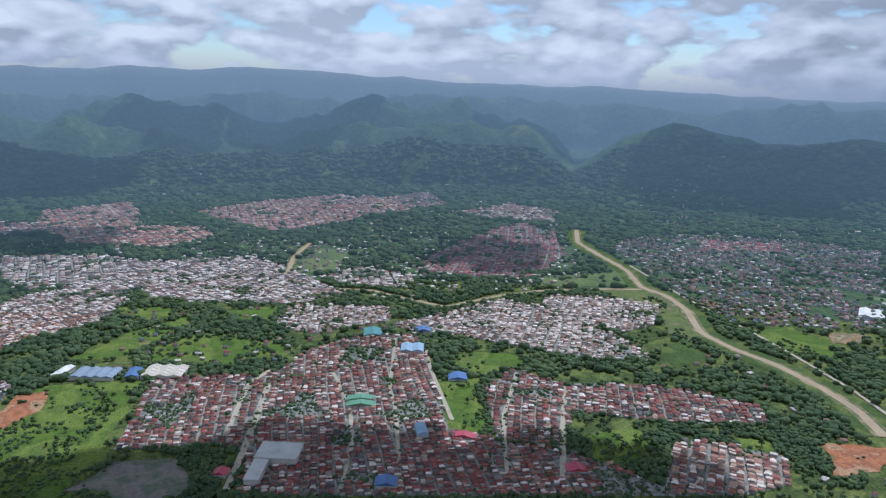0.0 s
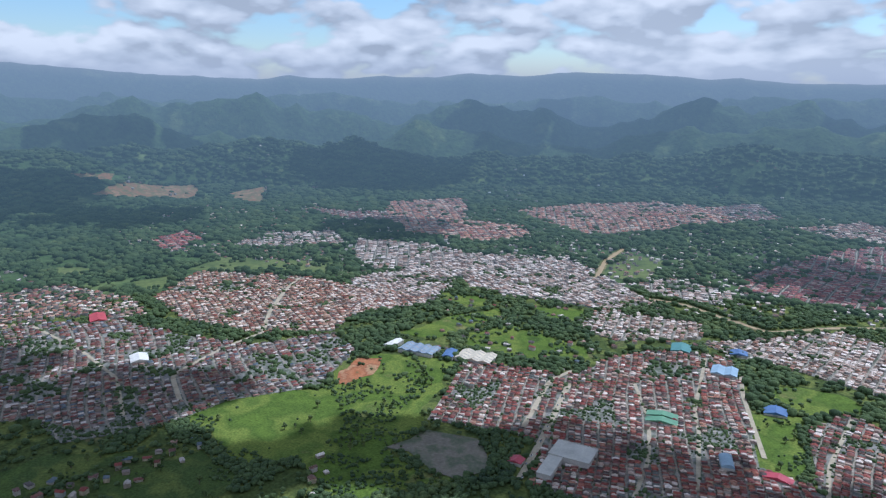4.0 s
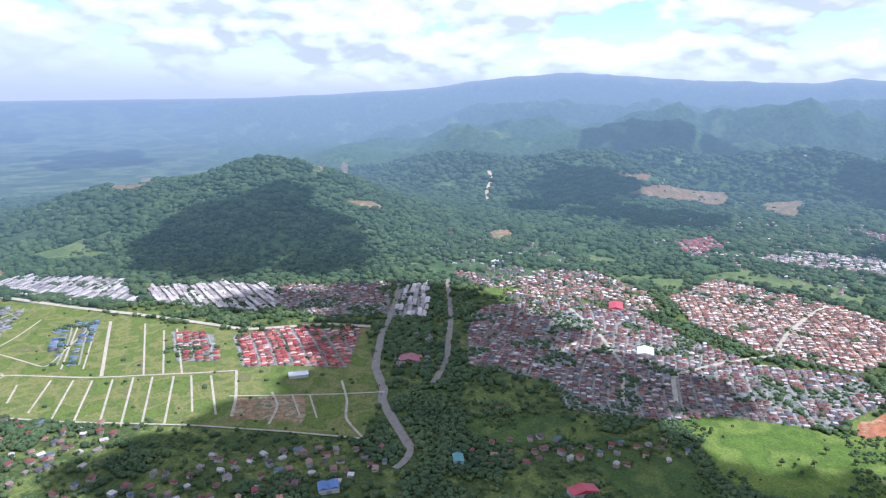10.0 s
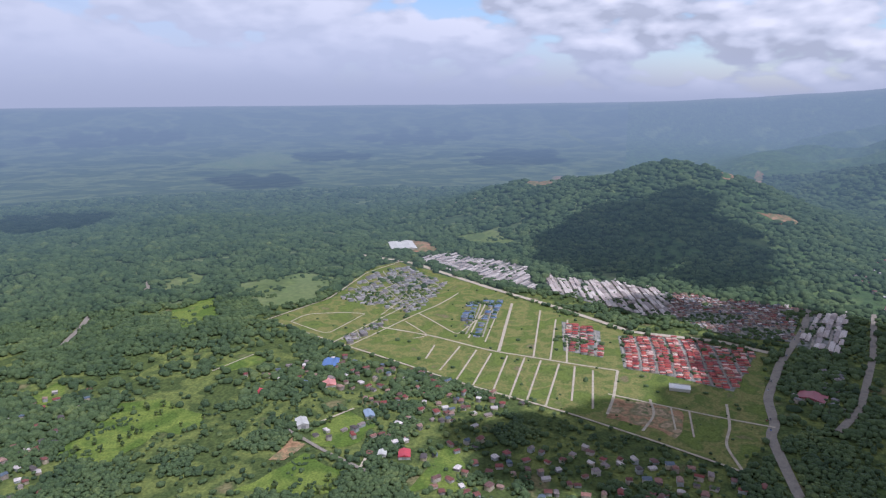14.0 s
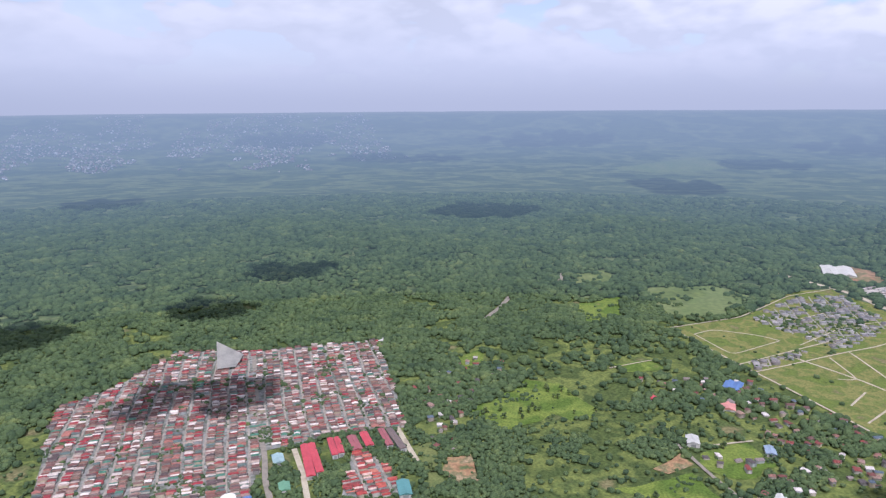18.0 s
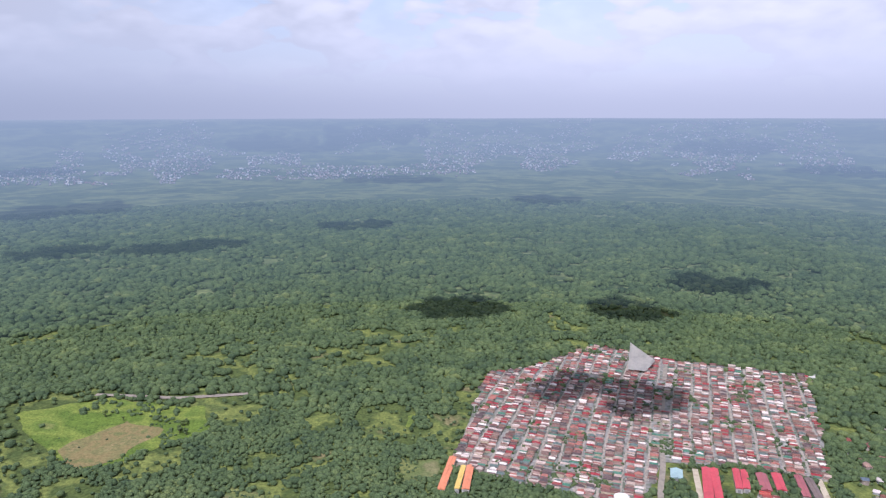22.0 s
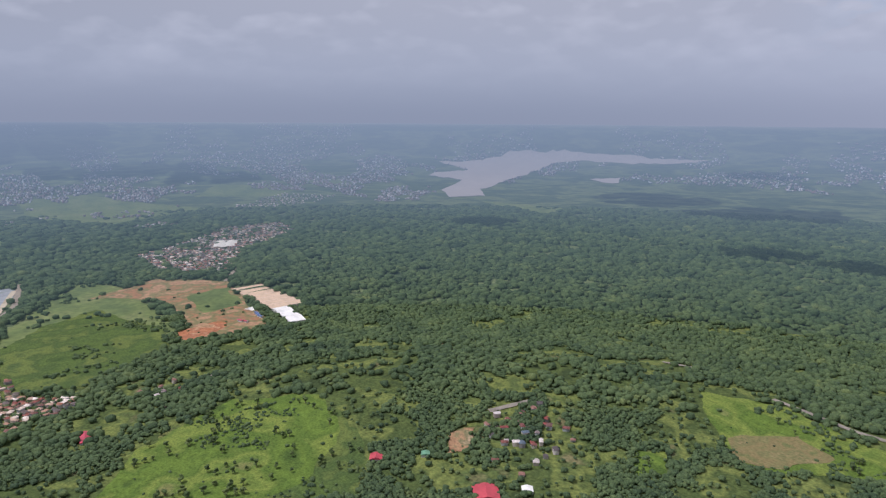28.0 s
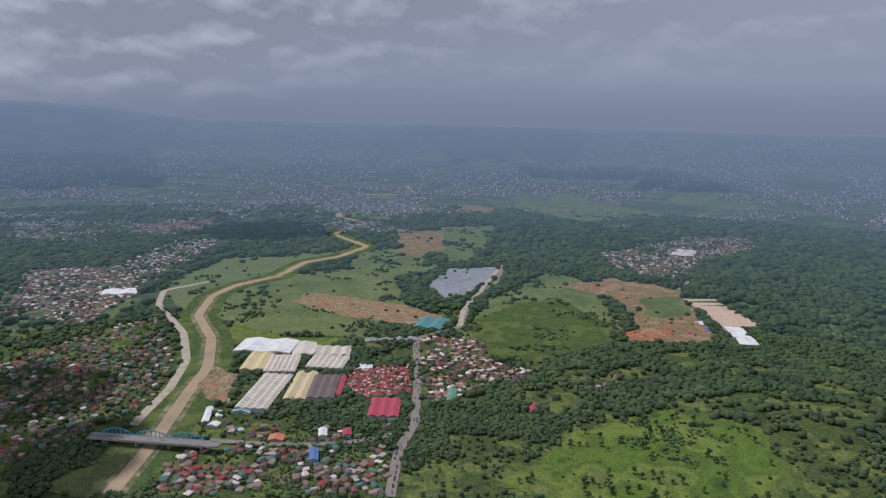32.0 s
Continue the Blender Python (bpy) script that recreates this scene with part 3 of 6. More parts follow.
# the backdrop's hazy blue is emission that grows with distance
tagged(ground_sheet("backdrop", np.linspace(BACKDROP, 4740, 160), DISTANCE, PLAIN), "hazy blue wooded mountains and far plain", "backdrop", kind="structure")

FIELD_LABELS = {"lush": "bright green grass meadow among trees", "dark": "dark green field of long grass", "plough": "brown ploughed plot in a green field", "dry": "dry yellowish grass patch",
                "plots": "grassy building plots of a new subdivision", "soil": "bare reddish soil", "soil2": "bare brown soil with weeds",
                "sand": "pale sandy bare ground", "mud": "grey muddy flat beside the meadow", "gravel": "grey gravel quarry floor"}
LAYER = [0.0]


def field(name, poly, kind, over=0.0):
    shape = wobble(poly)
    LAYER[0] += 0.004
    cover_poly(shape, 5 if kind in ("plots", "soil", "soil2", "gravel", "sand", "mud", "plough") else 1)
    away = math.hypot(*np.mean(np.array(poly), 0)) > BACKDROP
    material = FAR_SOILS[{"dark": "lush", "soil2": "soil", "sand": "soil", "mud": "soil", "plots": "dry", "plough": "dry"}.get(kind, kind)] if away else SOILS[kind]
    tagged(draped(name, shape, material, 0.35 + LAYER[0] + (over or (0.3 if kind in ("plough", "soil", "soil2", "gravel", "sand", "mud") else 0.0))), FIELD_LABELS[kind], "field", kind="structure")


def water(name, line, width):
    if math.hypot(*line[0]) < BACKDROP or line[0][0] == 415:
        tagged(ribbon(name + "_grass", line, width * 4.4, SOILS["dark"], 0.6), "green grass along the river", "river bank", kind="structure")
    tagged(ribbon(name + "_bank", line, width * 1.9, BANK, 0.75), "pale sandy river bank", "river bank", kind="structure")
    tagged(ribbon(name, line, width, FAR_WATER if np.hypot(*np.array(line).T).mean() > 1800 else WATER, 0.95), "shallow muddy brown river water", "river", kind="structure")


ROAD_LAYER = [1.1]


def road(name, line, width, kind):
    ROAD_LAYER[0] += 0.005
    tagged(ribbon(name, line, width, ROADS[kind], ROAD_LAYER[0]), "pale unpaved lane" if kind == "pale" else "grey concrete road", "road", kind="structure")


# ---- houses ----
# a house: four walls, then a pitched roof with its ridge along x, eaves past the walls; one metre wide, deep and high
WALL_V = np.array([(x, y, z) for z in (0, 1) for x, y in ((-.5, -.5), (.5, -.5), (.5, .5), (-.5, .5))], float)
WALL_T = np.array([(0, 1, 5), (0, 5, 4), (1, 2, 6), (1, 6, 5), (2, 3, 7), (2, 7, 6), (3, 0, 4), (3, 4, 7)])


def roof_shape(ridge, rise, over=0.04):
    e = 0.5 + over
    v = np.array([(-e, -e, .96), (e, -e, .96), (e, e, .96), (-e, e, .96), (-e, ridge, 1 + rise), (e, ridge, 1 + rise)], float)
    t = np.array([(0, 1, 5), (0, 5, 4), (2, 3, 4), (2, 4, 5), (1, 2, 5), (3, 0, 4)])
    return v, t


GABLE, SHED = roof_shape(0.0, 0.3, 0.06), roof_shape(0.5, 0.16, 0.06)
UNIT_WALL = {}
UNIT_ROOF = {}
HOUSES_MADE = {}


def single_house(name, label, palette, shape, x, y, turn, size, group):
    """One house as a thing of its own, of walls and a roof."""
    key = (palette, shape)
    if not UNIT_WALL:
        UNIT_WALL[0] = tri_mesh("wall", WALL_V, WALL_T, [WALL_SINGLE])
    if key not in UNIT_ROOF:
        v, t = GABLE if shape == 0 else SHED
        UNIT_ROOF[key] = tri_mesh("roof", v, t, [ROOF_SINGLE[palette]])
    ob = new(name)
    ob.matrix_basis = Matrix.Translation((x, y, float(ground_z(x, y)))) @ Matrix.Rotation(turn, 4, "Z") @ Matrix.Diagonal((*size, 1))
    tagged(ob, label, "house", group)
    for kind, me in (("wall", UNIT_WALL[0]), ("roof", UNIT_ROOF[key])):
        child = new(kind, me)
        child.parent = ob


def build_houses(name, label, palette, x, y, turn, w, d, h, near, group):
    """Houses from arrays: those inside the near stretch as things, the rest as one joined mesh."""
    shape = (np.random.random(len(x)) < 0.3).astype(int)
    r = np.hypot(x, y)
    single = np.zeros(len(x), bool)
    room = max(0, 300 - HOUSES_MADE.get(group, 0))
    order = np.argsort(r)[:room]
    single[order[r[order] < near]] = True
    HOUSES_MADE[group] = HOUSES_MADE.get(group, 0) + int(single.sum())
    for i in np.where(single)[0]:
        single_house(HOUSE_NAMES[palette], HOUSE_ONE[palette], palette, shape[i], x[i], y[i], turn[i], (w[i], d[i], h[i]), group)
    rest = ~single
    if not rest.any():
        return
    place = np.column_stack([x, y, ground_z(x, y)])
    size = np.column_stack([w, d, h])
    verts, tris, index, base = [], [], [], 0
    wv, wt = many(WALL_V, WALL_T, place[rest], turn[rest], size[rest])
    verts.append(wv), tris.append(wt), index.append(np.zeros(len(wt)))
    base = len(wv)
    for k, (v, t) in enumerate((GABLE, SHED)):
        pick = rest & (shape == k)
        if pick.any():
            rv, rt = many(v, t, place[pick], turn[pick], size[pick])
            verts.append(rv), tris.append(rt + base), index.append(np.ones(len(rt)))
            base += len(rv)
    me = tri_mesh(name, np.concatenate(verts), np.concatenate(tris), [FAR_WALL, FAR_ROOFS[palette]] if r.mean() > BACKDROP else [WALL, ROOF[palette]], np.concatenate(index))
    tagged(new(name + "_houses", me), label, "houses", kind="stuff")


HOUSE_LABELS = {
    "rust": "low concrete houses with rusty and pale sheet roofs", "tan": "low houses with tan and grey sheet roofs", "pale": "terraced houses with pale sheet roofs",
    "red": "row houses with red tiled roofs", "terra": "row houses with orange-brown roofs in the far valley", "redbrown": "row houses with dull red-brown roofs", "strip": "long terraces with off-white roofs",
    "blue": "new houses with blue-grey roofs", "grey": "unfinished grey concrete houses", "mixed": "small houses with mixed sheet roofs among trees",
    "market": "houses with red, green and grey sheet roofs", "bright": "tightly packed row houses with red, white and green roofs"}
HOUSE_NAMES = {"rust": "terraced_house", "tan": "bungalow", "bright": "row_house", "market": "town_house", "mixed": "cottage", "pale": "small_house", "red": "stall", "grey": "unfinished_house"}
HOUSE_ONE = {"rust": "low concrete house with a rusty sheet roof", "tan": "low house with a tan sheet roof", "bright": "narrow row house with a coloured sheet roof",
             "market": "town house with a painted sheet roof beside trees", "mixed": "small rural house with a sheet roof among trees",
             "pale": "small house with a pale sheet roof", "red": "market stall with a red roof", "grey": "grey unfinished concrete house"}


TOWN_GAPS = {"market": 0.34, "mixed": 0.37, "rust": 0.2, "tan": 0.24, "redbrown": 0.26}
TOWN_BENDS = {"strip": 0.5, "mixed": 11.0, "tan": 8.0, "pale": 4.0, "redbrown": 8.0}


def lanes(name, poly, u, v, rows, span, width, bend, far):
    """The concrete lanes between the rows of a town, as strips on its ground."""
    s = np.arange(span[0], span[1], 9.0)
    verts, tris = [], []
    for q in rows:
        shift = 1.6 * np.sin(s / 37 + q - width / 1.6) + bend * np.sin(s / 95 + 1.0)
        mid = s[:, None] * u + (q + shift)[:, None] * v
        held = inside(poly, mid[:, 0], mid[:, 1])
        edge = np.stack([mid - v * width / 2, mid + v * width / 2], 1)
        z = ground_z(edge[..., 0], edge[..., 1]) + 1.0
        base = sum(len(k) for k in verts)
        verts.append(np.concatenate([edge, z[..., None]], -1).reshape(-1, 3))
        for k in np.where(held[:-1] & held[1:])[0]:
            a_ = base + 2 * k
            tris += [(a_, a_ + 2, a_ + 3), (a_, a_ + 3, a_ + 1)]
    if tris:
        me = tri_mesh(name, np.concatenate(verts), tris, [FAR_LANE if far > BACKDROP else LANE])
        me.flip_normals() if me.polygons[0].normal.z < 0 else None
        tagged(new(name, me), "narrow pale concrete lanes between the rows of houses", "street", kind="structure")


def town(name, poly, bearing, palette, period, fill):
    """Rows of houses back to back between streets that run at that bearing."""
    a = radians(bearing)
    u, v = np.array([-math.sin(a), math.cos(a)]), np.array([math.cos(a), math.sin(a)])
    pts = np.array(poly, float)
    pu, pv = pts @ u, pts @ v
    far = float(np.hypot(*pts.mean(0)))
    grow = 1.0 if far < 1700 else 1.2
    xs, ys, ws, ds, hs, ts = [], [], [], [], [], []
    street = 3.4 if period < 20 else 4.6 if period < 24 else 6.0
    deep = (period - street) / 2 - 0.3
    q = pv.min()
    while q < pv.max():
        for side in (0, 1):
            at = q + street + deep / 2 + side * (deep + 0.5)
            s = pu.min() + random.uniform(0, 6)
            while s < pu.max():
                w = random.choice((3.0, 3.4, 4.0, 4.6, 5.8)) * grow * (0.9 if period < 20 else 1.0)
                if palette == "strip":
                    w = random.uniform(26, 50)
                if random.random() < fill:
                    c = u * (s + w / 2) + v * (at + random.uniform(-.9, .9) + 1.6 * math.sin(s / 37 + q) + TOWN_BENDS.get(palette, 2.2) * math.sin(s / 95 + 1.0))
                    xs.append(c[0]), ys.append(c[1]), ws.append(w * random.uniform(0.92, 1.0)), ds.append(deep * random.uniform(0.7, 1.08))
                    hs.append(random.choice((2.4, 2.7, 3.0, 3.6, 5.2)) if palette != "strip" else 4.0)
                    ts.append(a + math.pi / 2 + (0 if palette == "strip" or random.random() < 0.35 else math.pi / 2))
                s += w
                if random.random() < 0.012:
                    s += 6
        q += period
    lanes(name + "_lanes", poly, u, v, np.arange(pv.min(), pv.max(), period) + street / 2, (pu.min(), pu.max()), street * (0.5 if period > 24 else 0.7), TOWN_BENDS.get(palette, 2.2), far)
    x, y = np.array(xs), np.array(ys)
    ok = inside(poly, x, y) & (cover_at(x, y) != 3) & (value_noise(x, y, 38, 12) > TOWN_GAPS.get(palette, 0.15 if fill > 0.8 else 0.0))
    cover_poly(poly, 2)
    LAYER[0] += 0.004
    if palette not in ("grey", "blue"):
        tagged(draped(name + "_ground", poly, FAR_FLOOR if far > BACKDROP else TOWN_FLOOR, 0.3 + LAYER[0]), "grey streets and yards between the houses", "street", kind="structure")
    if ok.any():
        turn = np.array(ts)[ok]
        swap = np.abs(turn - (a + math.pi / 2)) > 0.1
        w, d = np.array(ws)[ok], np.array(ds)[ok]
        w, d = np.where(swap, d, w), np.where(swap, w, d)
        build_houses(name, HOUSE_LABELS[palette], palette, x[ok], y[ok], turn, w, d, np.array(hs)[ok], 840 if palette in ("bright", "rust", "market", "tan") else 0, palette + " roofed houses")


def village(name, poly, spacing, palette):
    """Houses strewn at about that spacing."""
    xs, ys = [q[0] for q in poly], [q[1] for q in poly]
    gx, gy = np.meshgrid(np.arange(min(xs), max(xs), spacing), np.arange(min(ys), max(ys), spacing), indexing="ij")
    x, y = gx.ravel() + np.random.uniform(-.4, .4, gx.size) * spacing, gy.ravel() + np.random.uniform(-.4, .4, gx.size) * spacing
    ok = inside(poly, x, y) & (cover_at(x, y) < 2) & (value_noise(x, y, 45, 15) > 0.25)
    x, y = x[ok], y[ok]
    if not len(x):
        return
    n = len(x)
    lean = value_noise(x, y, 160, 17) * 3 + np.random.choice([0, math.pi / 2], n) + np.random.uniform(-.15, .15, n)
    w, d, h = np.random.uniform(5, 10, n), np.random.uniform(5, 8, n), np.random.choice([2.8, 3.2, 4.2, 6.0], n)
    if spacing < 19:
        cover_poly(poly, 4)
    build_houses(name, HOUSE_LABELS[palette], palette, x, y, lean, w, d, h, 890 if spacing > 18 or palette == "market" else 0, palette + " village houses")


# ---- the plan: fields, waters, roads, towns ----
field("hillside", [(1298, -186), (1592, -336), (1817, -525), (1669, -603), (1274, -535), (1214, -391), (1251, -245)], "dark")
field("river_flat", [(1758, 469), (2043, 383), (2088, 192), (2176, -13), (2087, 56), (1864, 202), (1766, 333)], "dry")
field("meadow", [(2139, -13), (2208, -123), (2051, -218), (1844, -244), (1785, -100), (1930, 36)], "lush")
field("meadow", [(2674, -326), (2706, -560), (2220, -424), (1949, -274), (2207, -243)], "dry")
field("meadow", [(3497, 93), (3556, -195), (3166, -358), (2781, -154), (2865, -40), (3188, 59)], "lush")
field("river_flat", [(1292, 248), (1445, 252), (1307, 165), (1264, -8), (1225, 75)], "lush")
field("meadow", [(641, -341), (740, -446), (736, -497), (676, -521), (564, -428)], "dark")
field("river_flat", [(1448, 310), (1689, 292), (1873, 112), (1941, -108), (1430, -105), (1278, -8), (1324, 168)], "dark")
field("river_flat", [(1643, 459), (1818, 428), (1880, 234), (1752, 303), (1449, 356)], "dry")
field("meadow", [(-667, 586), (-634, 739), (-559, 739), (-577, 805), (-561, 909), (-423, 931), (-396, 759), (-377, 724), (-389, 650), (-371, 633), (-279, 620), (-394, 524), (-472, 581), (-523, 537), (-602, 586)], "lush")
field("meadow", [(-774, 345), (-724, 463), (-645, 500), (-662, 420), (-689, 349), (-734, 312)], "dark")
field("meadow", [(-637, 442), (-580, 545), (-498, 510), (-497, 465), (-519, 420), (-591, 416)], "dark")
field("bare_soil", [(-561, 776), (-582, 874), (-545, 891), (-524, 834), (-537, 778)], "soil")
field("mud_flat", [(-389, 650), (-370, 712), (-306, 719), (-260, 663), (-279, 620), (-328, 636)], "mud")
field("meadow", [(-570, 1005), (-546, 1117), (-471, 1222), (-447, 1138), (-512, 1008)], "lush")
field("meadow", [(-475, 1061), (-405, 1134), (-260, 1084), (-249, 1045), (-324, 994), (-447, 1001)], "lush")
field("meadow", [(-624, 1259), (-513, 1266), (-505, 1216), (-583, 1204)], "lush")
field("meadow", [(-419, 1260), (-311, 1284), (-322, 1200), (-387, 1210)], "lush")
field("meadow", [(-11, 942), (60, 961), (54, 807), (13, 807)], "lush")
field("meadow", [(18, 1030), (47, 1080), (112, 1071), (145, 1035), (123, 1000), (52, 975)], "lush")
field("meadow", [(181, 797), (250, 816), (273, 772), (234, 731), (185, 718)], "lush")
field("meadow", [(371, 799), (422, 793), (415, 764), (366, 763)], "lush")
field("scrub", [(454, 773), (509, 784), (523, 732), (508, 707), (464, 729)], "dry")
field("meadow", [(221, 1561), (437, 1630), (420, 1507), (223, 1474)], "lush")
field("meadow", [(-355, 1533), (-340, 1801), (-245, 1774), (-243, 1567)], "dark")
field("meadow", [(353, 1097), (440, 1158), (442, 1054), (378, 1029)], "dark")
field("meadow", [(565, 1215), (658, 1234), (695, 1147), (652, 1068), (594, 1103)], "lush")
field("scrub", [(424, 1286), (470, 1361), (457, 1222), (440, 1129), (419, 1187)], "dry")
field("meadow", [(-1243, 1144), (-1265, 1287), (-973, 1373), (-939, 1279), (-1139, 1198)], "lush")
field("meadow", [(-1527, 1017), (-1445, 1055), (-1393, 999), (-1449, 972)], "lush")
field("meadow", [(-1325, 616), (-1412, 677), (-1375, 728), (-1271, 664), (-1264, 619)], "lush")
field("meadow", [(-1265, 1019), (-1222, 1124), (-1153, 958)], "lush")
field("terraces", [(-2179, 1607), (-2234, 1819), (-2187, 2127), (-2012, 1924), (-2113, 1717)], "soil")
field("terraces", [(-1979, 2053), (-1937, 2257), (-1716, 1966), (-1871, 2006)], "soil")
field("terraces", [(-2307, 1640), (-2283, 1802), (-2245, 1756), (-2279, 1658)], "soil")
field("subdivision_plots", [(-1189, -587), (-1348, -522), (-1623, -509), (-1686, -454), (-1481, -184), (-1367, -53), (-1231, 94), (-1177, 315), (-907, 260), (-768, 195), (-819, 113), (-885, -4), (-964, -174), (-1058, -341)], "plots")
field("bare_lot", [(-952, 60), (-920, 146), (-838, 134), (-882, 50)], "soil2")
field("bare_lot", [(-1906, -421), (-1952, -498), (-1869, -518), (-1784, -433), (-1796, -375)], "soil")
field("meadow", [(-650, -609), (-785, -608), (-832, -584), (-787, -492), (-725, -497), (-733, -562), (-654, -538)], "lush")
field("meadow", [(-771, -325), (-838, -302), (-808, -252), (-740, -268), (-729, -309)], "lush")
field("meadow", [(-660, -174), (-771, -153), (-762, -130), (-679, -106)], "lush")
field("meadow", [(-621, -367), (-665, -339), (-713, -317), (-690, -250), (-634, -264)], "lush")
field("scrub", [(-700, -360), (-757, -351), (-732, -329), (-701, -334)], "soil2")
field("meadow", [(-949, -566), (-1014, -527), (-993, -496), (-937, -529)], "lush")
field("meadow", [(-1214, -808), (-1276, -751), (-1180, -684), (-1130, -755)], "lush")
field("meadow", [(-1406, -780), (-1541, -666), (-1523, -556), (-1326, -550), (-1265, -626)], "dry")
field("meadow", [(-1990, -366), (-2030, -254), (-1870, -156), (-1884, -282)], "lush")
field("clearing", [(-2472, -193), (-3576, -140), (-3576, -2), (-2321, -71)], "soil")
field("hillside_cut", [(-2071, 497), (-2112, 578), (-2047, 610), (-2028, 544)], "soil2")
field("hillside_cut", [(-2307, 425), (-3294, 777), (-3191, 780), (-2231, 457)], "soil2")
field("meadow", [(-1371, 633), (-1396, 723), (-1320, 703), (-1261, 606)], "lush")
field("quarry", [(-1856, 871), (-1926, 964), (-1812, 946), (-1742, 849)], "sand")
field("meadow", [(-4112, 109), (-4341, -166), (-4352, -96)], "lush")
field("meadow", [(-3326, -2036), (-3720, -1755), (-3670, -1455), (-3350, -1820)], "dry")
field("meadow", [(-663, -611), (-802, -626), (-823, -561), (-762, -474), (-722, -524), (-661, -530)], "lush")
field("scrub", [(-532, -591), (-559, -589), (-505, -513), (-473, -506)], "dry")
field("scrub", [(-541, -550), (-573, -525), (-533, -478), (-507, -496)], "soil2")
field("meadow", [(-1186, -796), (-1319, -778), (-1191, -699), (-1056, -682)], "lush")
field("meadow", [(-1402, -963), (-1497, -918), (-1435, -850), (-1314, -885)], "lush")
field("meadow", [(-1393, -745), (-1506, -681), (-1438, -636), (-1347, -683)], "lush")
field("meadow", [(-797, -777), (-844, -769), (-797, -713), (-751, -718)], "lush")
field("meadow", [(424, -957), (329, -1002), (187, -977), (164, -906), (222, -851), (286, -803), (346, -850)], "lush")
field("ploughed_plot", [(341, -859), (272, -938), (228, -903), (264, -831), (301, -804)], "plough")
field("brown_lot", [(596, -598), (573, -631), (545, -579), (561, -559)], "soil2")
field("meadow", [(406, -727), (376, -766), (349, -726), (375, -684)], "lush")
field("meadow", [(797, -524), (745, -529), (680, -503), (708, -485)], "dark")
field("meadow", [(415, -751), (372, -756), (345, -723), (378, -699)], "lush")
field("meadow", [(-66, -712), (-86, -783), (-134, -776), (-115, -737)], "dry")
field("scrub", [(142, -715), (111, -752), (82, -726), (86, -701)], "dry")
field("scrub", [(-106, -894), (-116, -902), (-108, -859), (-102, -859)], "lush")
field("reed_bank", [(2333, -2541), (1893, -2681), (1852, -2455)], "lush")
field("building_site", [(1662, -493), (1674, -588), (1718, -669), (1570, -785), (1201, -694), (1202, -602), (1213, -508), (1337, -586), (1542, -600)], "soil")
field("meadow", [(1507, -661), (1517, -759), (1372, -731), (1369, -628)], "lush", 0.6)
field("meadow", [(1377, -230), (1501, -352), (1548, -472), (1321, -527), (1216, -485), (1127, -301), (1164, -221)], "dark")
field("meadow", [(723, -163), (793, -238), (854, -298), (901, -453), (801, -543), (673, -485), (626, -390), (663, -264)], "lush")
field("quarry", [(1703, -169), (1884, -261), (1904, -386), (1848, -402), (1596, -269), (1549, -199)], "gravel")
field("bare_lot", [(2579, -144), (2585, -326), (2184, -281), (2040, -176), (2144, -131)], "soil2")
field("bare_lot", [(3092, -417), (3310, -525), (3232, -653), (3037, -600)], "soil2")
field("bare_lot", [(1548, 150), (1643, 115), (1526, -92), (1417, -192), (1353, -109), (1428, 18)], "soil2")
field("meadow", [(2140, -266), (2359, -425), (1974, -337), (1961, -265)], "lush")
field("meadow", [(3575, -797), (3550, -1093), (2994, -1430), (2787, -956), (3163, -755)], "lush")
field("meadow", [(3271, -1496), (3438, -1710), (3161, -2017), (3045, -1841)], "lush")
field("meadow", [(3147, 189), (3478, 115), (3507, -320), (3121, -351), (2914, 6)], "lush")
field("meadow", [(3619, -385), (3839, -555), (3735, -655), (3579, -570)], "lush")
field("meadow", [(1501, 589), (1643, 567), (1567, 494), (1437, 499)], "lush")
field("meadow", [(1821, 857), (1920, 774), (1787, 749), (1758, 816)], "lush")
field("scrub", [(1043, 245), (1142, 239), (1112, 197), (975, 190)], "soil2")
field("river_bank", [(755, 347), (845, 318), (890, 291), (857, 274), (738, 293)], "dry")
field("bare_lot", [(706, 1205), (782, 1210), (746, 1150), (688, 1152)], "soil2")
field("scrub", [(472, 781), (558, 785), (516, 718), (451, 704)], "soil")
field("sand_flat", [(331, 1451), (467, 1493), (489, 1442), (461, 1160), (409, 1186), (433, 1338)], "dry")
field("meadow", [(1571, 603), (1583, 529), (1476, 495), (1458, 573)], "lush")
field("red_soil", [(1271, -531), (1288, -568), (1292, -642), (1248, -628), (1211, -547), (1219, -514)], "soil", 0.6)
water("river", [(415, 2114), (385, 1930), (416, 1790), (451, 1631), (446, 1486), (483, 1422), (493, 1326), (472, 1191), (501, 1109), (541, 1051), (569, 965), (581, 882), (571, 809)], 13)
water("creek", [(442, 1471), (347, 1467), (218, 1443), (116, 1393), (9, 1308), (-72, 1359), (-148, 1419), (-222, 1424)], 9)
water("creek", [(-368, 1872), (-379, 1704), (-358, 1534)], 11)
water("river", [(743, 274), (842, 263), (932, 259), (1021, 257), (1143, 250), (1293, 274), (1449, 333), (1611, 337), (1720, 297), (1812, 211), (1982, 150), (2062, 55), (2229, -32), (2482, 87), (2755, -39), (2916, 78)], 18)
water("river", [(2916, 78), (3083, 82), (3424, 105), (3567, -21), (3565, -313), (3750, -267)], 24)
road("flood_channel", [(917, 303), (1046, 288), (1173, 292), (1331, 334), (1542, 438), (1669, 460), (1755, 373)], 14,"pale")
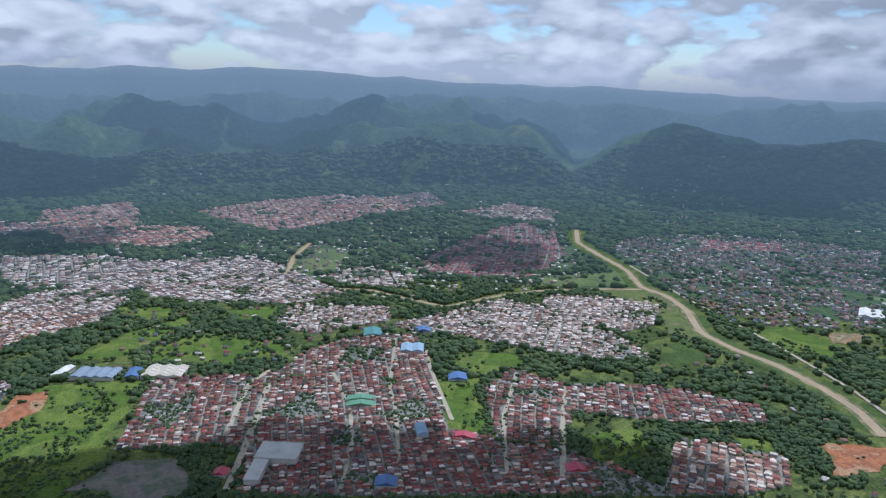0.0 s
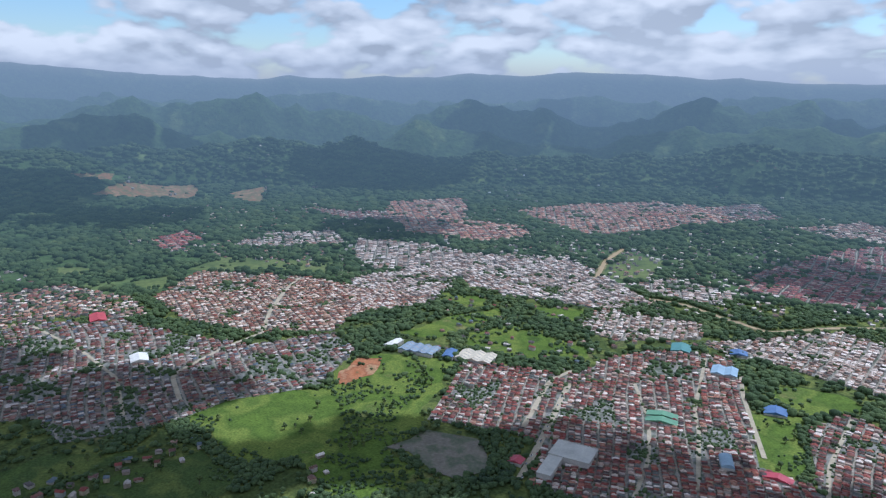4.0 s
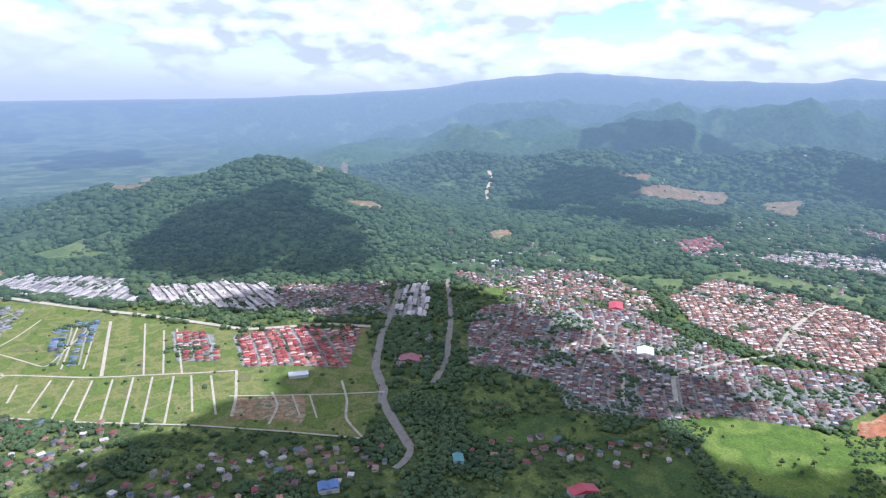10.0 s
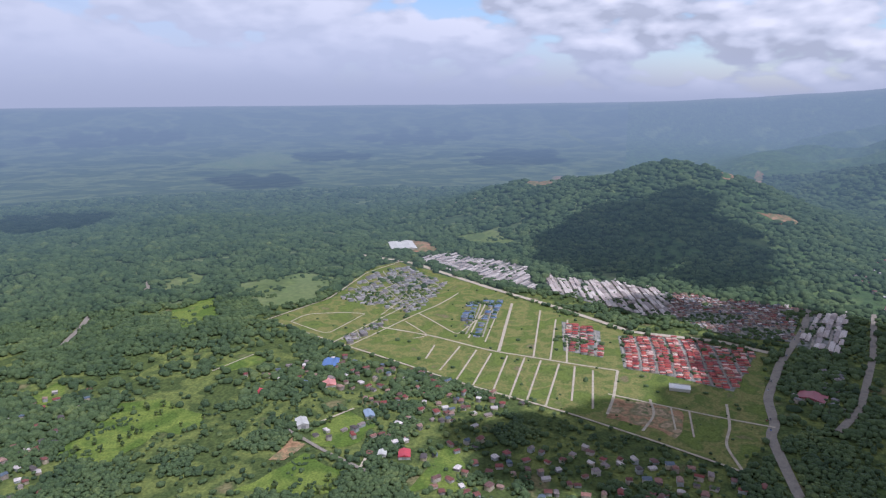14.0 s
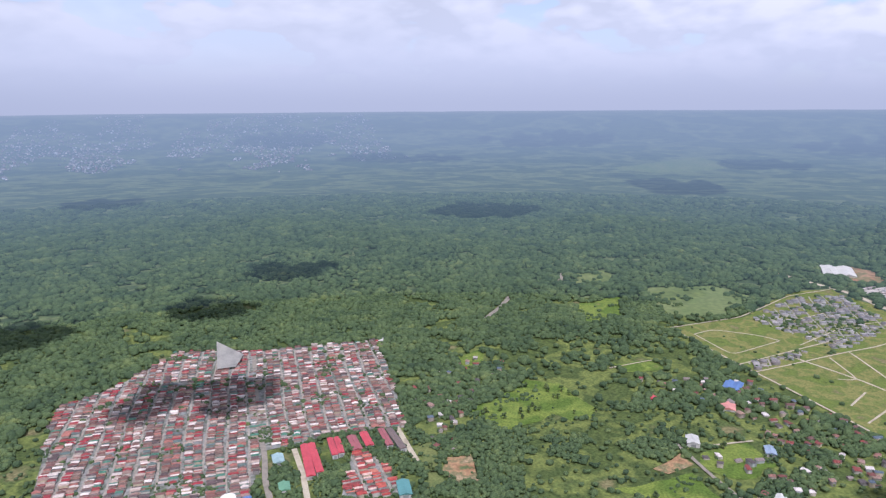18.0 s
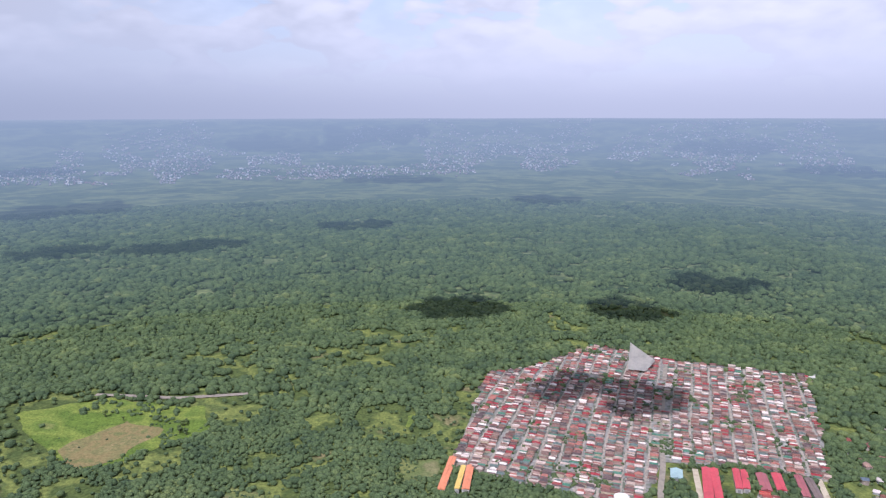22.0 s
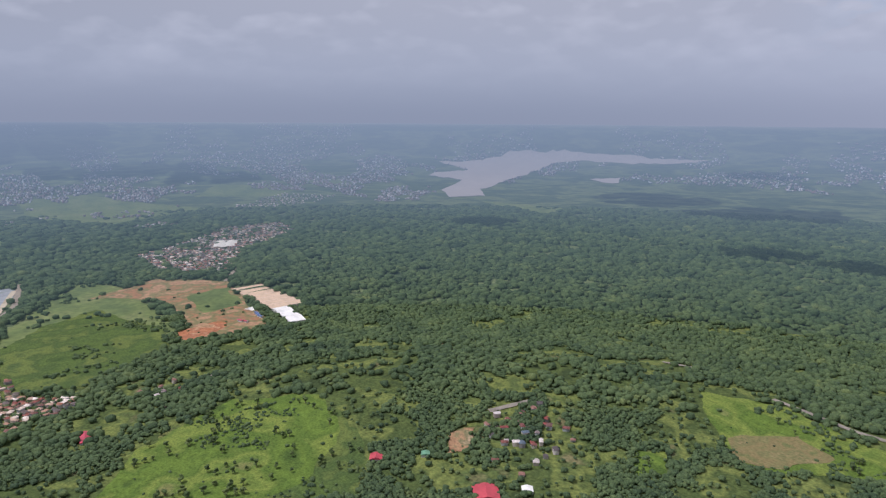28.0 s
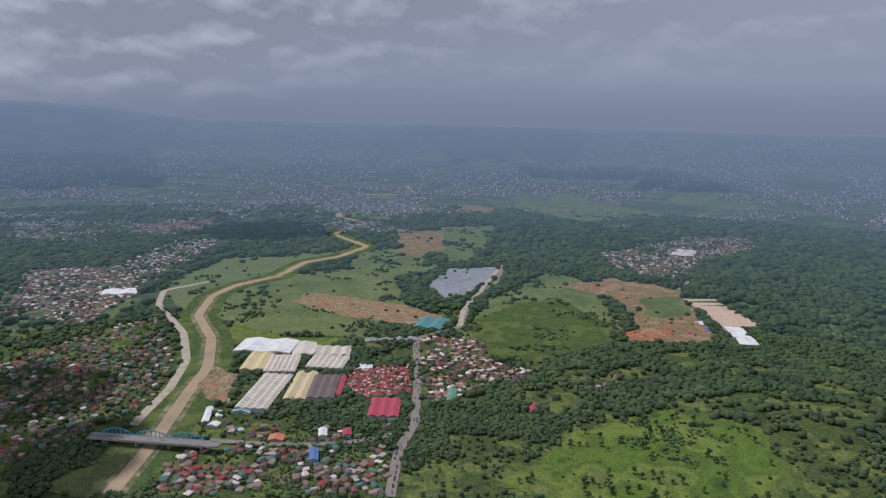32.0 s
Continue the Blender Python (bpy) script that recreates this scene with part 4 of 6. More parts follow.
road("highway", [(-727, 242), (-790, 244), (-873, 247), (-890, 260), (-982, 271), (-1129, 325), (-1300, 407), (-1439, 459)], 12.6,"concrete")
road("highway", [(-727, 242), (-701, 235), (-687, 210)], 9.2,"concrete")
road("highway", [(-893, 335), (-969, 387), (-1180, 480), (-1433, 574)], 10.3,"concrete")
road("avenue", [(-1753, -608), (-1677, -409), (-1490, -185), (-1388, -54), (-1247, 101), (-1220, 254), (-1177, 320)], 12.6,"pale")
road("lane", [(-1189, -587), (-1058, -341), (-964, -174), (-885, -4), (-819, 113), (-768, 195)], 3.6,"pale")
road("lane", [(-1189, -587), (-1348, -522), (-1573, -508), (-1686, -454)], 3.0,"pale")
road("lane", [(-1197, -382), (-1157, -247), (-1107, -140), (-1065, 5), (-1052, 68)], 4.2,"pale")
road("lane", [(-1052, 68), (-948, 58), (-891, 47)], 4.2,"pale")
road("lane", [(-959, 50), (-906, 202), (-890, 259)], 3.6,"pale")
road("lane", [(-951, 108), (-902, 111), (-850, 90)], 3.6,"pale")
road("lane", [(-953, 211), (-879, 202), (-830, 186), (-768, 195)], 3.6,"pale")
road("lane", [(-932, 134), (-860, 132)], 2.4,"pale")
road("lane", [(-923, 157), (-844, 152)], 2.4,"pale")
road("lane", [(-1187, -538), (-1237, -526), (-1267, -448), (-1263, -413)], 3.0,"pale")
road("lane", [(-1187, -538), (-1135, -445), (-1263, -413)], 2.4,"pale")
road("lane", [(-1095, -420), (-1359, -335)], 3.0,"pale")
road("lane", [(-1083, -387), (-1341, -284), (-1446, -255)], 3.0,"pale")
road("lane", [(-1229, -321), (-1157, -257), (-1141, -284)], 2.4,"pale")
road("lane", [(-1281, -306), (-1172, -209), (-1344, -168)], 3.0,"pale")
road("lane", [(-1160, -187), (-1384, -185)], 3.0,"pale")
road("lane", [(-1107, -126), (-1384, -131)], 5.3,"pale")
road("lane", [(-1148, -155), (-1364, -153)], 2.4,"pale")
road("lane", [(-1085, -66), (-1347, -70)], 3.0,"pale")
road("lane", [(-1076, -38), (-1292, -37)], 3.0,"pale")
road("lane", [(-1069, -11), (-1293, -15)], 3.0,"pale")
road("lane", [(-1263, -379), (-1442, -354), (-1533, -296)], 2.4,"pale")
road("lane", [(-1372, -446), (-1529, -401)], 2.4,"pale")
road("lane", [(-1002, -207), (-1117, -195)], 3.0,"pale")
road("lane", [(-970, -175), (-1105, -164)], 3.0,"pale")
road("lane", [(-950, -147), (-1094, -137)], 3.0,"pale")
road("lane", [(-932, -115), (-1087, -109)], 3.0,"pale")
road("lane", [(-914, -89), (-1082, -80)], 3.0,"pale")
road("lane", [(-905, -64), (-1073, -53)], 3.0,"pale")
road("lane", [(-902, -36), (-1063, -23)], 3.0,"pale")
road("lane", [(-925, -1), (-1057, 2)], 3.0,"pale")
road("lane", [(-904, 28), (-1045, 30)], 3.0,"pale")
road("lane", [(-1048, -240), (-1115, -239)], 3.0,"pale")
road("lane", [(-691, -231), (-727, -296), (-771, -363)], 5.0,"concrete")
road("lane", [(-801, -327), (-846, -297)], 3.3,"pale")
road("lane", [(-698, -240), (-719, -240)], 3.3,"pale")
road("lane", [(-931, -559), (-1010, -528)], 2.4,"pale")
road("lane", [(-965, -859), (-1050, -898), (-1145, -946)], 10.3,"concrete")
road("lane", [(-1318, -936), (-1395, -982)], 10.3,"concrete")
road("hill_road", [(-2372, 1117), (-2481, 1161), (-2545, 1212), (-2625, 1238)], 13.8,"pale")
road("hill_road", [(-2645, -671), (-2445, -430), (-2425, -346)], 13.8,"pale")
road("lane", [(340, -1019), (223, -1002), (193, -1008), (125, -1015)], 9.2,"concrete")
road("lane", [(532, -1049), (480, -1062)], 9.2,"concrete")
road("lane", [(589, -671), (568, -734)], 8.0,"concrete")
road("main_street", [(710, -36), (819, -52), (899, -80), (1095, -101), (1272, -111), (1341, -209), (1533, -257), (1717, -361), (1929, -420)], 13,"concrete")
road("bridge_road", [(865, 192), (844, 82), (846, 9), (867, -51)], 10.3,"concrete")
road("lane", [(1686, -878), (1570, -785)], 9.2,"concrete")
road("track", [(1855, -391), (1462, -233), (1348, -208)], 11.5,"pale")
road("lane", [(-339, -606), (-358, -652), (-393, -712), (-427, -787), (-560, -1029)], 6.9,"concrete")
road("lane", [(-370, -584), (-399, -637), (-425, -696)], 6.9,"pale")
road("lane", [(-512, -563), (-554, -649)], 6.9,"pale")

road("valley_road", [(478, 2076), (721, 2077), (950, 2085), (1249, 2151), (1439, 2227)], 10, "pale")
road("dike_road", [(470, 1680), (520, 1401), (572, 1195), (596, 1062), (612, 953), (615, 855)], 6, "pale")
road("street", [(-257, 980), (-277, 927), (-262, 769)], 7, "pale")
road("street", [(-248, 932), (-230, 737), (-225, 655)], 8, "pale")
road("street", [(-162, 974), (-121, 861), (-104, 760), (-104, 655)], 5, "pale")
road("street", [(-23, 1076), (-17, 1004), (17, 827)], 6, "pale")
road("street", [(-79, 1126), (-72, 918), (-60, 864), (-45, 720)], 5, "pale")
road("street", [(186, 950), (162, 830), (139, 690)], 7, "pale")
road("street", [(118, 990), (84, 838), (78, 700)], 5, "pale")
road("street", [(-793, 895), (-858, 990), (-926, 1122), (-960, 1215)], 8, "pale")
road("street", [(-700, 620), (-788, 686), (-801, 808), (-793, 895)], 7, "pale")
road("street", [(-1180, 730), (-1000, 690), (-850, 640), (-740, 560)], 6, "pale")


# ---- large buildings ----
SHEETS = {"white": (.80, .80, .79), "cream": (.66, .60, .50), "yellow": (.66, .55, .30), "yellowroof": (.62, .42, .10), "brown": (.17, .13, .12), "red": (.42, .06, .08),
          "scarlet": (.46, .06, .07), "brownred": (.30, .09, .09), "tan": (.60, .46, .34), "teal": (.10, .24, .22), "tealgrey": (.30, .40, .38), "green": (.14, .28, .16),
          "blue": (.10, .17, .33), "bluegrey": (.25, .30, .36), "lightblue": (.30, .40, .48), "grey": (.32, .33, .34), "palegrey": (.52, .52, .50), "orange": (.58, .20, .09), "salmon": (.60, .25, .20)}
SHEETS.update({k: (r * 0.96, g * 0.9, b * 0.8) for k, (r, g, b) in SHEETS.items() if k in ("white", "cream", "yellow", "palegrey", "grey", "tan", "brown")})
SHEET = {k: surface("sheet_" + k, [tuple(v * f for v in c) for f in (0.82, 1.0, 1.08)], size=14, fine=2.5, rough=0.5, gloss=0.4, stain=0.12) for k, c in SHEETS.items()}
PLASTER = surface("plaster", [(.5, .46, .4), (.58, .54, .48)], size=6, fine=1.5, rough=0.9, stain=0.15)
SKYLIGHT = surface("skylight_sheet", [(.30, .26, .22), (.38, .33, .28)], size=6, fine=1.5, rough=0.4, stain=0.1)


def part(name, bm, material, parent, label=""):
    """Links a bmesh as one mesh under a thing or a part."""
    me = bpy.data.meshes.new(name)
    bm.to_mesh(me)
    bm.free()
    me.materials.append(material)
    ob = new(name, me)
    ob.parent = parent
    return tagged(ob, label)


def box(x0, y0, z0, x1, y1, z1):
    bm = bmesh.new()
    bmesh.ops.create_cube(bm, size=1, matrix=Matrix.Translation(((x0 + x1) / 2, (y0 + y1) / 2, (z0 + z1) / 2)) @ Matrix.Diagonal((x1 - x0, y1 - y0, z1 - z0, 1)))
    return bm


def prism(profile, y0, y1):
    """A solid with that outline in x and z, from y0 to y1."""
    bm = bmesh.new()
    front, back = [bm.verts.new((x, y0, z)) for x, z in profile], [bm.verts.new((x, y1, z)) for x, z in profile]
    n = len(profile)
    bm.faces.new(front), bm.faces.new(back[::-1])
    for i in range(n):
        bm.faces.new((front[i], back[i], back[(i + 1) % n], front[(i + 1) % n]))
    bmesh.ops.recalc_face_normals(bm, faces=bm.faces[:])
    return bm


def hall(name, label, x, y, turn, w, d, h, style, roof, bays, lights):
    """A large building: walls, and over each bay a roof of its own with its ridge along the depth."""
    ob = new(name)
    a = radians(turn)
    cx, cy = math.cos(a), math.sin(a)
    corners = [(x + cx * i * w / 2 - cy * j * d / 2, y + cy * i * w / 2 + cx * j * d / 2) for i, j in ((-1, -1), (1, -1), (1, 1), (-1, 1))]
    base = min(float(ground_z(*c)) for c in corners)
    ob.matrix_basis = pose(x, y, base, 0, 0, turn)
    tagged(ob, label, name.replace("_", " "))
    rise = 0.0 if style == "flat" else min(0.16 * w / bays, 3.5)
    eave = h - rise
    part("wall", box(-w / 2, -d / 2, -0.5, w / 2, d / 2, eave), PLASTER, ob)
    b = w / bays
    over = 0.5
    for k in range(bays):
        x0, x1 = -w / 2 + k * b, -w / 2 + (k + 1) * b
        if k == 0:
            x0 -= over
        if k == bays - 1:
            x1 += over
        m = (x0 + x1) / 2
        if style == "flat":
            profile = [(x0, eave), (x1, eave), (x1, eave + 0.7), (x0, eave + 0.9)]
        elif style == "arch":
            profile = [(x0, eave), (x1, eave)] + [(m + (x1 - x0) / 2 * math.cos(q), eave + 0.3 + rise * 1.8 * math.sin(q)) for q in np.linspace(0.1, math.pi - 0.1, 12)]
        else:
            profile = [(x0, eave), (x1, eave), (x1, eave + 0.25), (m, eave + rise + 0.25), (x0, eave + 0.25)]
        sheet = part("roof_bay", prism(profile, -d / 2 - over, d / 2 + over), SHEET[roof], ob)
        if style == "gable" and d > 12:
            part("ridge_cap", box(m - 0.45, -d / 2 - over, eave + rise + 0.1, m + 0.45, d / 2 + over, eave + rise + 0.45), SHEET[roof], sheet)
        if lights:
            slope = rise / (x1 - m)
            n = max(2, int(d / 9))
            for i in range(n):
                q = -d / 2 + (i + 0.5) * d / n
                z0 = eave + 0.3
                bm = prism([(m + 0.8, z0 + rise - slope * 0.8), (x1 - 0.6, z0 + slope * 0.6), (x1 - 0.6, z0 + slope * 0.6 + 0.06), (m + 0.8, z0 + rise - slope * 0.8 + 0.06)], q - 0.9, q + 0.9)
                part("skylight", bm, SKYLIGHT, sheet)
    if style == "flat":
        part("parapet", box(-w / 2 - 0.4, d / 2, eave, w / 2 + 0.4, d / 2 + 0.4, eave + 1.6), PLASTER, ob)
    elif w * d > 250 and style == "gable":
        part("door", box(-min(3, w / 4), -d / 2 - 0.12, -0.4, min(3, w / 4), -d / 2 - 0.02, min(4.0, eave - 0.6)), SHEET["grey"], ob)
    cover_poly(corners, 3)


hall("factory_hall", "wide white-roofed factory hall", 1227, 163, -100, 101, 71, 11, "gable", "white", 2, 0)
hall("factory_hall", "cream-roofed factory hall among houses", 1212, 95, -88, 41, 69, 9, "gable", "cream", 1, 0)
hall("factory_hall", "cream ribbed-roof factory hall with skylights", 1194, 47, -97, 70, 47, 9, "gable", "cream", 4, 1)
hall("factory_hall", "pale yellow-roofed factory hall", 1150, 170, -95, 40, 84, 9, "gable", "yellow", 2, 0)
hall("factory_hall", "off-white ribbed-roof factory hall", 1132, 125, -94, 51, 79, 9, "gable", "cream", 6, 1)
hall("factory_hall", "off-white ribbed-roof factory hall with skylights", 1135, 50, -102, 63, 60, 9, "gable", "cream", 6, 1)
hall("factory_hall", "long off-white factory hall with ribbed roof", 1016, 139, -101, 47, 134, 9, "gable", "cream", 4, 1)
hall("factory_hall", "teal-grey roofed lean-to of a factory", 954, 163, -103, 27, 19, 7, "gable", "tealgrey", 1, 0)
hall("factory_hall", "pale yellow-roofed factory hall", 1036, 87, -97, 33, 111, 9, "gable", "yellow", 2, 1)
hall("factory_hall", "dark brown-roofed factory hall", 1026, 52, -95, 41, 92, 9, "gable", "brown", 3, 0)
hall("row_block", "long red-roofed row of stalls", 1035, 26, -96, 9, 83, 6, "gable", "red", 1, 0)
hall("market_hall", "large red-roofed market hall with stepped bays", 942, -39, -97, 44, 63, 9, "gable", "red", 3, 0)
hall("shed", "small white ribbed-roof shed", 1116, -13, -94, 24, 19, 5, "gable", "white", 3, 0)
hall("school_block", "white-roofed L-shaped block wing", 940, 209, -87, 9, 49, 6, "gable", "white", 1, 0)
hall("school_block", "white-roofed L-shaped block wing", 909, 194, -109, 14, 12, 6, "gable", "white", 1, 0)
hall("shed", "small white-roofed shed by the bridge", 943, 194, -80, 9, 19, 5, "gable", "white", 1, 0)
hall("workshop", "blue-walled workshop with bright blue roof", 806, 54, -87, 11, 31, 9, "gable", "blue", 1, 0)
hall("workshop", "white flat-roofed block among houses", 869, 46, -88, 11, 22, 8, "gable", "white", 1, 0)
hall("shop_building", "red-roofed building beside the road", 867, 14, -90, 11, 18, 8, "gable", "red", 1, 0)
hall("shop_building", "orange-roofed house beside the road", 864, 106, -96, 20, 16, 6, "gable", "orange", 1, 0)
hall("warehouse", "teal-roofed warehouse beside the quarry", 1361, -152, -113, 58, 76, 9, "gable", "teal", 2, 0)
hall("warehouse", "small green-roofed hall at the wood's edge", 984, -143, -101, 13, 47, 8, "gable", "green", 1, 0)
hall("shed", "grey-roofed open shed among houses", 1261, -40, -89, 55, 19, 5, "gable", "grey", 2, 0)
hall("shed", "grey-roofed open shed among houses", 1263, -92, -82, 43, 25, 5, "gable", "grey", 2, 0)
hall("factory_hall", "new factory with tan ribbed roofs at the building site", 1394, -793, 176, 220, 78, 10, "gable", "tan", 7, 0)
hall("factory_hall", "new white-roofed factory end beside the wood", 1231, -753, 167, 120, 34, 10, "gable", "white", 2, 0)
hall("shed", "small pale site shed among houses", 1322, -719, -168, 23, 18, 5, "gable", "white", 1, 0)
hall("village_hall", "long pale-roofed building in the village", 2120, -1068, -123, 70, 120, 8, "gable", "palegrey", 2, 0)
hall("warehouse", "grey-white gabled warehouse among houses", -556, 947, -6, 15, 36, 9, "gable", "white", 1, 0)
hall("warehouse", "blue-grey roofed warehouse with raised vents", -505, 943, 0, 62, 35, 9, "gable", "bluegrey", 4, 1)
hall("warehouse", "bright blue-roofed warehouse among houses", -451, 946, 10, 18, 32, 9, "gable", "blue", 1, 0)
hall("warehouse", "cream-roofed warehouse with rusty stripes", -408, 954, 1, 59, 39, 9, "gable", "cream", 3, 1)
hall("supermarket", "pale grey flat-roofed store wing", -184, 724, -2, 48, 36, 10, "flat", "palegrey", 1, 0)
hall("supermarket", "pale grey flat-roofed store wing", -200, 685, -1, 16, 44, 9, "flat", "palegrey", 1, 0)
hall("school", "dull green-roofed school block", -106, 862, 3, 39, 13, 8, "gable", "green", 1, 0)
hall("school", "dull green-roofed school block", -108, 880, 3, 39, 13, 8, "gable", "green", 1, 0)
hall("covered_court", "light blue barrel-roofed covered court", -22, 789, 11, 14, 27, 8, "arch", "lightblue", 1, 0)
hall("school", "bright blue two-storey building", -56, 672, 1, 24, 18, 9, "gable", "blue", 1, 0)
hall("shop_building", "red-roofed long building by the meadow", 32, 784, -11, 30, 12, 6, "gable", "red", 1, 0)
hall("shop_building", "red-roofed building by the road", -240, 686, -3, 16, 14, 7, "gable", "red", 1, 0)
hall("shop_building", "dull red-roofed building among houses", 158, 712, 2, 23, 16, 7, "gable", "red", 1, 0)
hall("workshop", "small blue-roofed workshop among houses", -33, 1171, 5, 27, 21, 7, "gable", "blue", 1, 0)
hall("school", "blue-roofed school block among houses", -47, 1076, 0, 37, 34, 8, "gable", "lightblue", 2, 0)
hall("school", "teal-roofed school block among houses", -120, 1147, 5, 31, 38, 8, "gable", "teal", 1, 0)
hall("workshop", "blue and white roofed workshop", 26, 963, 1, 28, 24, 7, "gable", "blue", 1, 0)
hall("warehouse", "pale roofed depot beyond the river", 862, 1321, -32, 44, 59, 8, "gable", "white", 2, 0)
hall("covered_court", "bright red roof in the village", -1105, 806, 55, 27, 47, 9, "gable", "scarlet", 1, 0)
hall("shop_building", "large white building in the town", -879, 705, 53, 26, 35, 9, "gable", "white", 1, 0)
hall("church", "church with long red gabled roof and white gables", -564, 383, 84, 31, 15, 9, "gable", "scarlet", 1, 0)
hall("village_hall", "teal-roofed hall among trees", -675, 284, 72, 12, 19, 7, "gable", "teal", 1, 0)
hall("clubhouse", "dark red-roofed clubhouse in a fenced lot", -994, 333, 62, 36, 28, 7, "gable", "brownred", 1, 0)
hall("farm_building", "blue-roofed farm building among houses", -995, -386, 102, 25, 36, 7, "gable", "blue", 2, 0)
hall("farm_building", "salmon-roofed farm building among houses", -921, -361, 113, 19, 22, 6, "gable", "salmon", 1, 0)
hall("villa", "white villa with grey roof terraces", -787, -349, 122, 15, 22, 8, "gable", "palegrey", 1, 0)
hall("farm_building", "grey-blue roofed barn among houses", -830, -270, 118, 12, 21, 6, "gable", "bluegrey", 1, 0)
hall("farm_building", "grey-roofed house among houses", -732, -223, 99, 10, 12, 5, "gable", "palegrey", 1, 0)
hall("farm_building", "red-roofed house among houses", -734, -196, 103, 14, 18, 6, "gable", "scarlet", 1, 0)
hall("site_office", "pale building at the end of the avenue", -1855, -489, 112, 70, 104, 9, "gable", "palegrey", 2, 0)
hall("covered_court", "white flat-roofed pavilion among houses", -995, 154, 84, 29, 15, 5, "flat", "white", 1, 0)
hall("row_block", "long red-roofed row houses", -417, -654, 152, 10, 78, 7, "gable", "scarlet", 1, 0)
hall("row_block", "long red-roofed row houses", -427, -652, 154, 8, 73, 7, "gable", "scarlet", 1, 0)
hall("row_block", "long red-roofed row houses", -457, -659, 153, 7, 45, 7, "gable", "scarlet", 1, 0)
hall("row_block", "long red-roofed row houses", -465, -656, 152, 7, 42, 7, "gable", "scarlet", 1, 0)
hall("row_block", "long dull red-roofed row houses", -483, -648, 156, 11, 38, 7, "gable", "brownred", 1, 0)
hall("row_block", "long red-roofed row houses", -500, -645, 155, 10, 38, 7, "gable", "scarlet", 1, 0)
hall("row_block", "long brown-red roofed row houses", -520, -632, 155, 8, 47, 7, "gable", "brownred", 1, 0)
hall("row_block", "long brown-purple roofed row houses", -527, -619, 158, 8, 58, 7, "gable", "brown", 1, 0)
hall("covered_court", "white barrel-roofed covered court", -304, -634, 155, 16, 26, 8, "arch", "white", 1, 0)
hall("shed", "small house with blue tarpaulin roof", -323, -630, 151, 9, 13, 5, "gable", "blue", 1, 0)
hall("shed", "grey-green roofed house on the empty lot", -395, -684, 154, 13, 22, 6, "gable", "tealgrey", 1, 0)
hall("shed", "green-roofed house on the empty lot", -366, -624, 153, 12, 18, 6, "gable", "green", 1, 0)
hall("shed", "teal-roofed house beside trees", -458, -526, 146, 14, 30, 7, "gable", "teal", 1, 0)
hall("farm_building", "small red-roofed house among trees", -873, -451, 119, 12, 15, 5, "gable", "scarlet", 1, 0)
hall("row_block", "orange-roofed row of new houses", -130, -730, 159, 8, 76, 7, "gable", "orange", 1, 0)
hall("row_block", "yellow-roofed row of new houses", -143, -717, 160, 5, 52, 7, "gable", "yellowroof", 1, 0)
hall("row_block", "orange-yellow roofed row of new houses", -152, -716, 162, 8, 53, 7, "gable", "orange", 1, 0)
hall("villa", "red-roofed villa in a sandy yard", 613, -491, -134, 15, 15, 6, "gable", "scarlet", 1, 0)
hall("villa", "large red-roofed villa among trees", 471, -534, -132, 29, 30, 7, "gable", "scarlet", 1, 0)
hall("farm_building", "white-roofed house among trees", 443, -573, -135, 12, 12, 5, "gable", "white", 1, 0)
hall("farm_building", "green-roofed house among trees", 576, -539, -133, 10, 10, 5, "gable", "green", 1, 0)
hall("farm_building", "small dull red-roofed house on the grassy slope", 932, -258, -105, 13, 33, 5, "gable", "red", 1, 0)
hall("warehouse", "white-roofed depot beside the far river", 1642, 551, -83, 77, 51, 8, "gable", "white", 2, 0)

hall("clinic", "blue-roofed two-winged building among houses", -672, 130, 84, 22, 16, 8, "gable", "blue", 2, 0)
for at_x, at_y, tone_ in ((1258, -657, "red"), (1247, -663, "red"), (1281, -708, "blue"), (1268, -704, "blue"), (1255, -701, "blue")):
    hall("site_container", tone_ + " steel container on the bare building site", at_x, at_y, 100, 4, 14, 4, "flat", tone_, 1, 0)

# ---- towns and villages ----
town("town", [(-382, 734), (-416, 936), (-252, 960), (-216, 1054), (-175, 1114), (-41, 1153), (-17, 1005), (13, 801), (59, 788), (79, 771), (152, 754), (211, 718), (251, 678), (246, 664), (-210, 646), (-224, 738), (-268, 751)], 10.5,"rust",18,0.95)
town("town", [(65, 926), (110, 999), (177, 951), (254, 957), (350, 942), (443, 890), (431, 831), (314, 834), (214, 853), (177, 859), (153, 760), (72, 778)], -9.5,"rust",19,0.94)
town("town", [(288, 773), (321, 789), (376, 769), (416, 752), (393, 691), (326, 665), (240, 663)], -26,"tan",20,0.92)
town("town", [(-307, 1200), (-293, 1304), (-102, 1301), (-96, 1216), (-219, 1146), (-271, 1158)], 5.7,"pale",20,0.94)
town("town", [(-94, 1199), (-12, 1255), (127, 1374), (202, 1323), (318, 1148), (344, 1049), (221, 1053), (59, 1135), (-41, 1159)], -13,"pale",20,0.95)
town("town", [(199, 1341), (231, 1402), (332, 1398), (446, 1360), (403, 1233), (326, 1180), (236, 1256)], -17,"pale",20,0.95)
town("town", [(-720, 1059), (-850, 1265), (-772, 1431), (-712, 1607), (-492, 1694), (-367, 1586), (-204, 1385), (-271, 1306), (-579, 1319), (-646, 1395), (-603, 1180)], -22.5,"pale",29,0.9)
town("town", [(-945, 1415), (-1081, 1630), (-850, 1666), (-712, 1607), (-772, 1431), (-831, 1343)], 30,"pale",29,0.8)
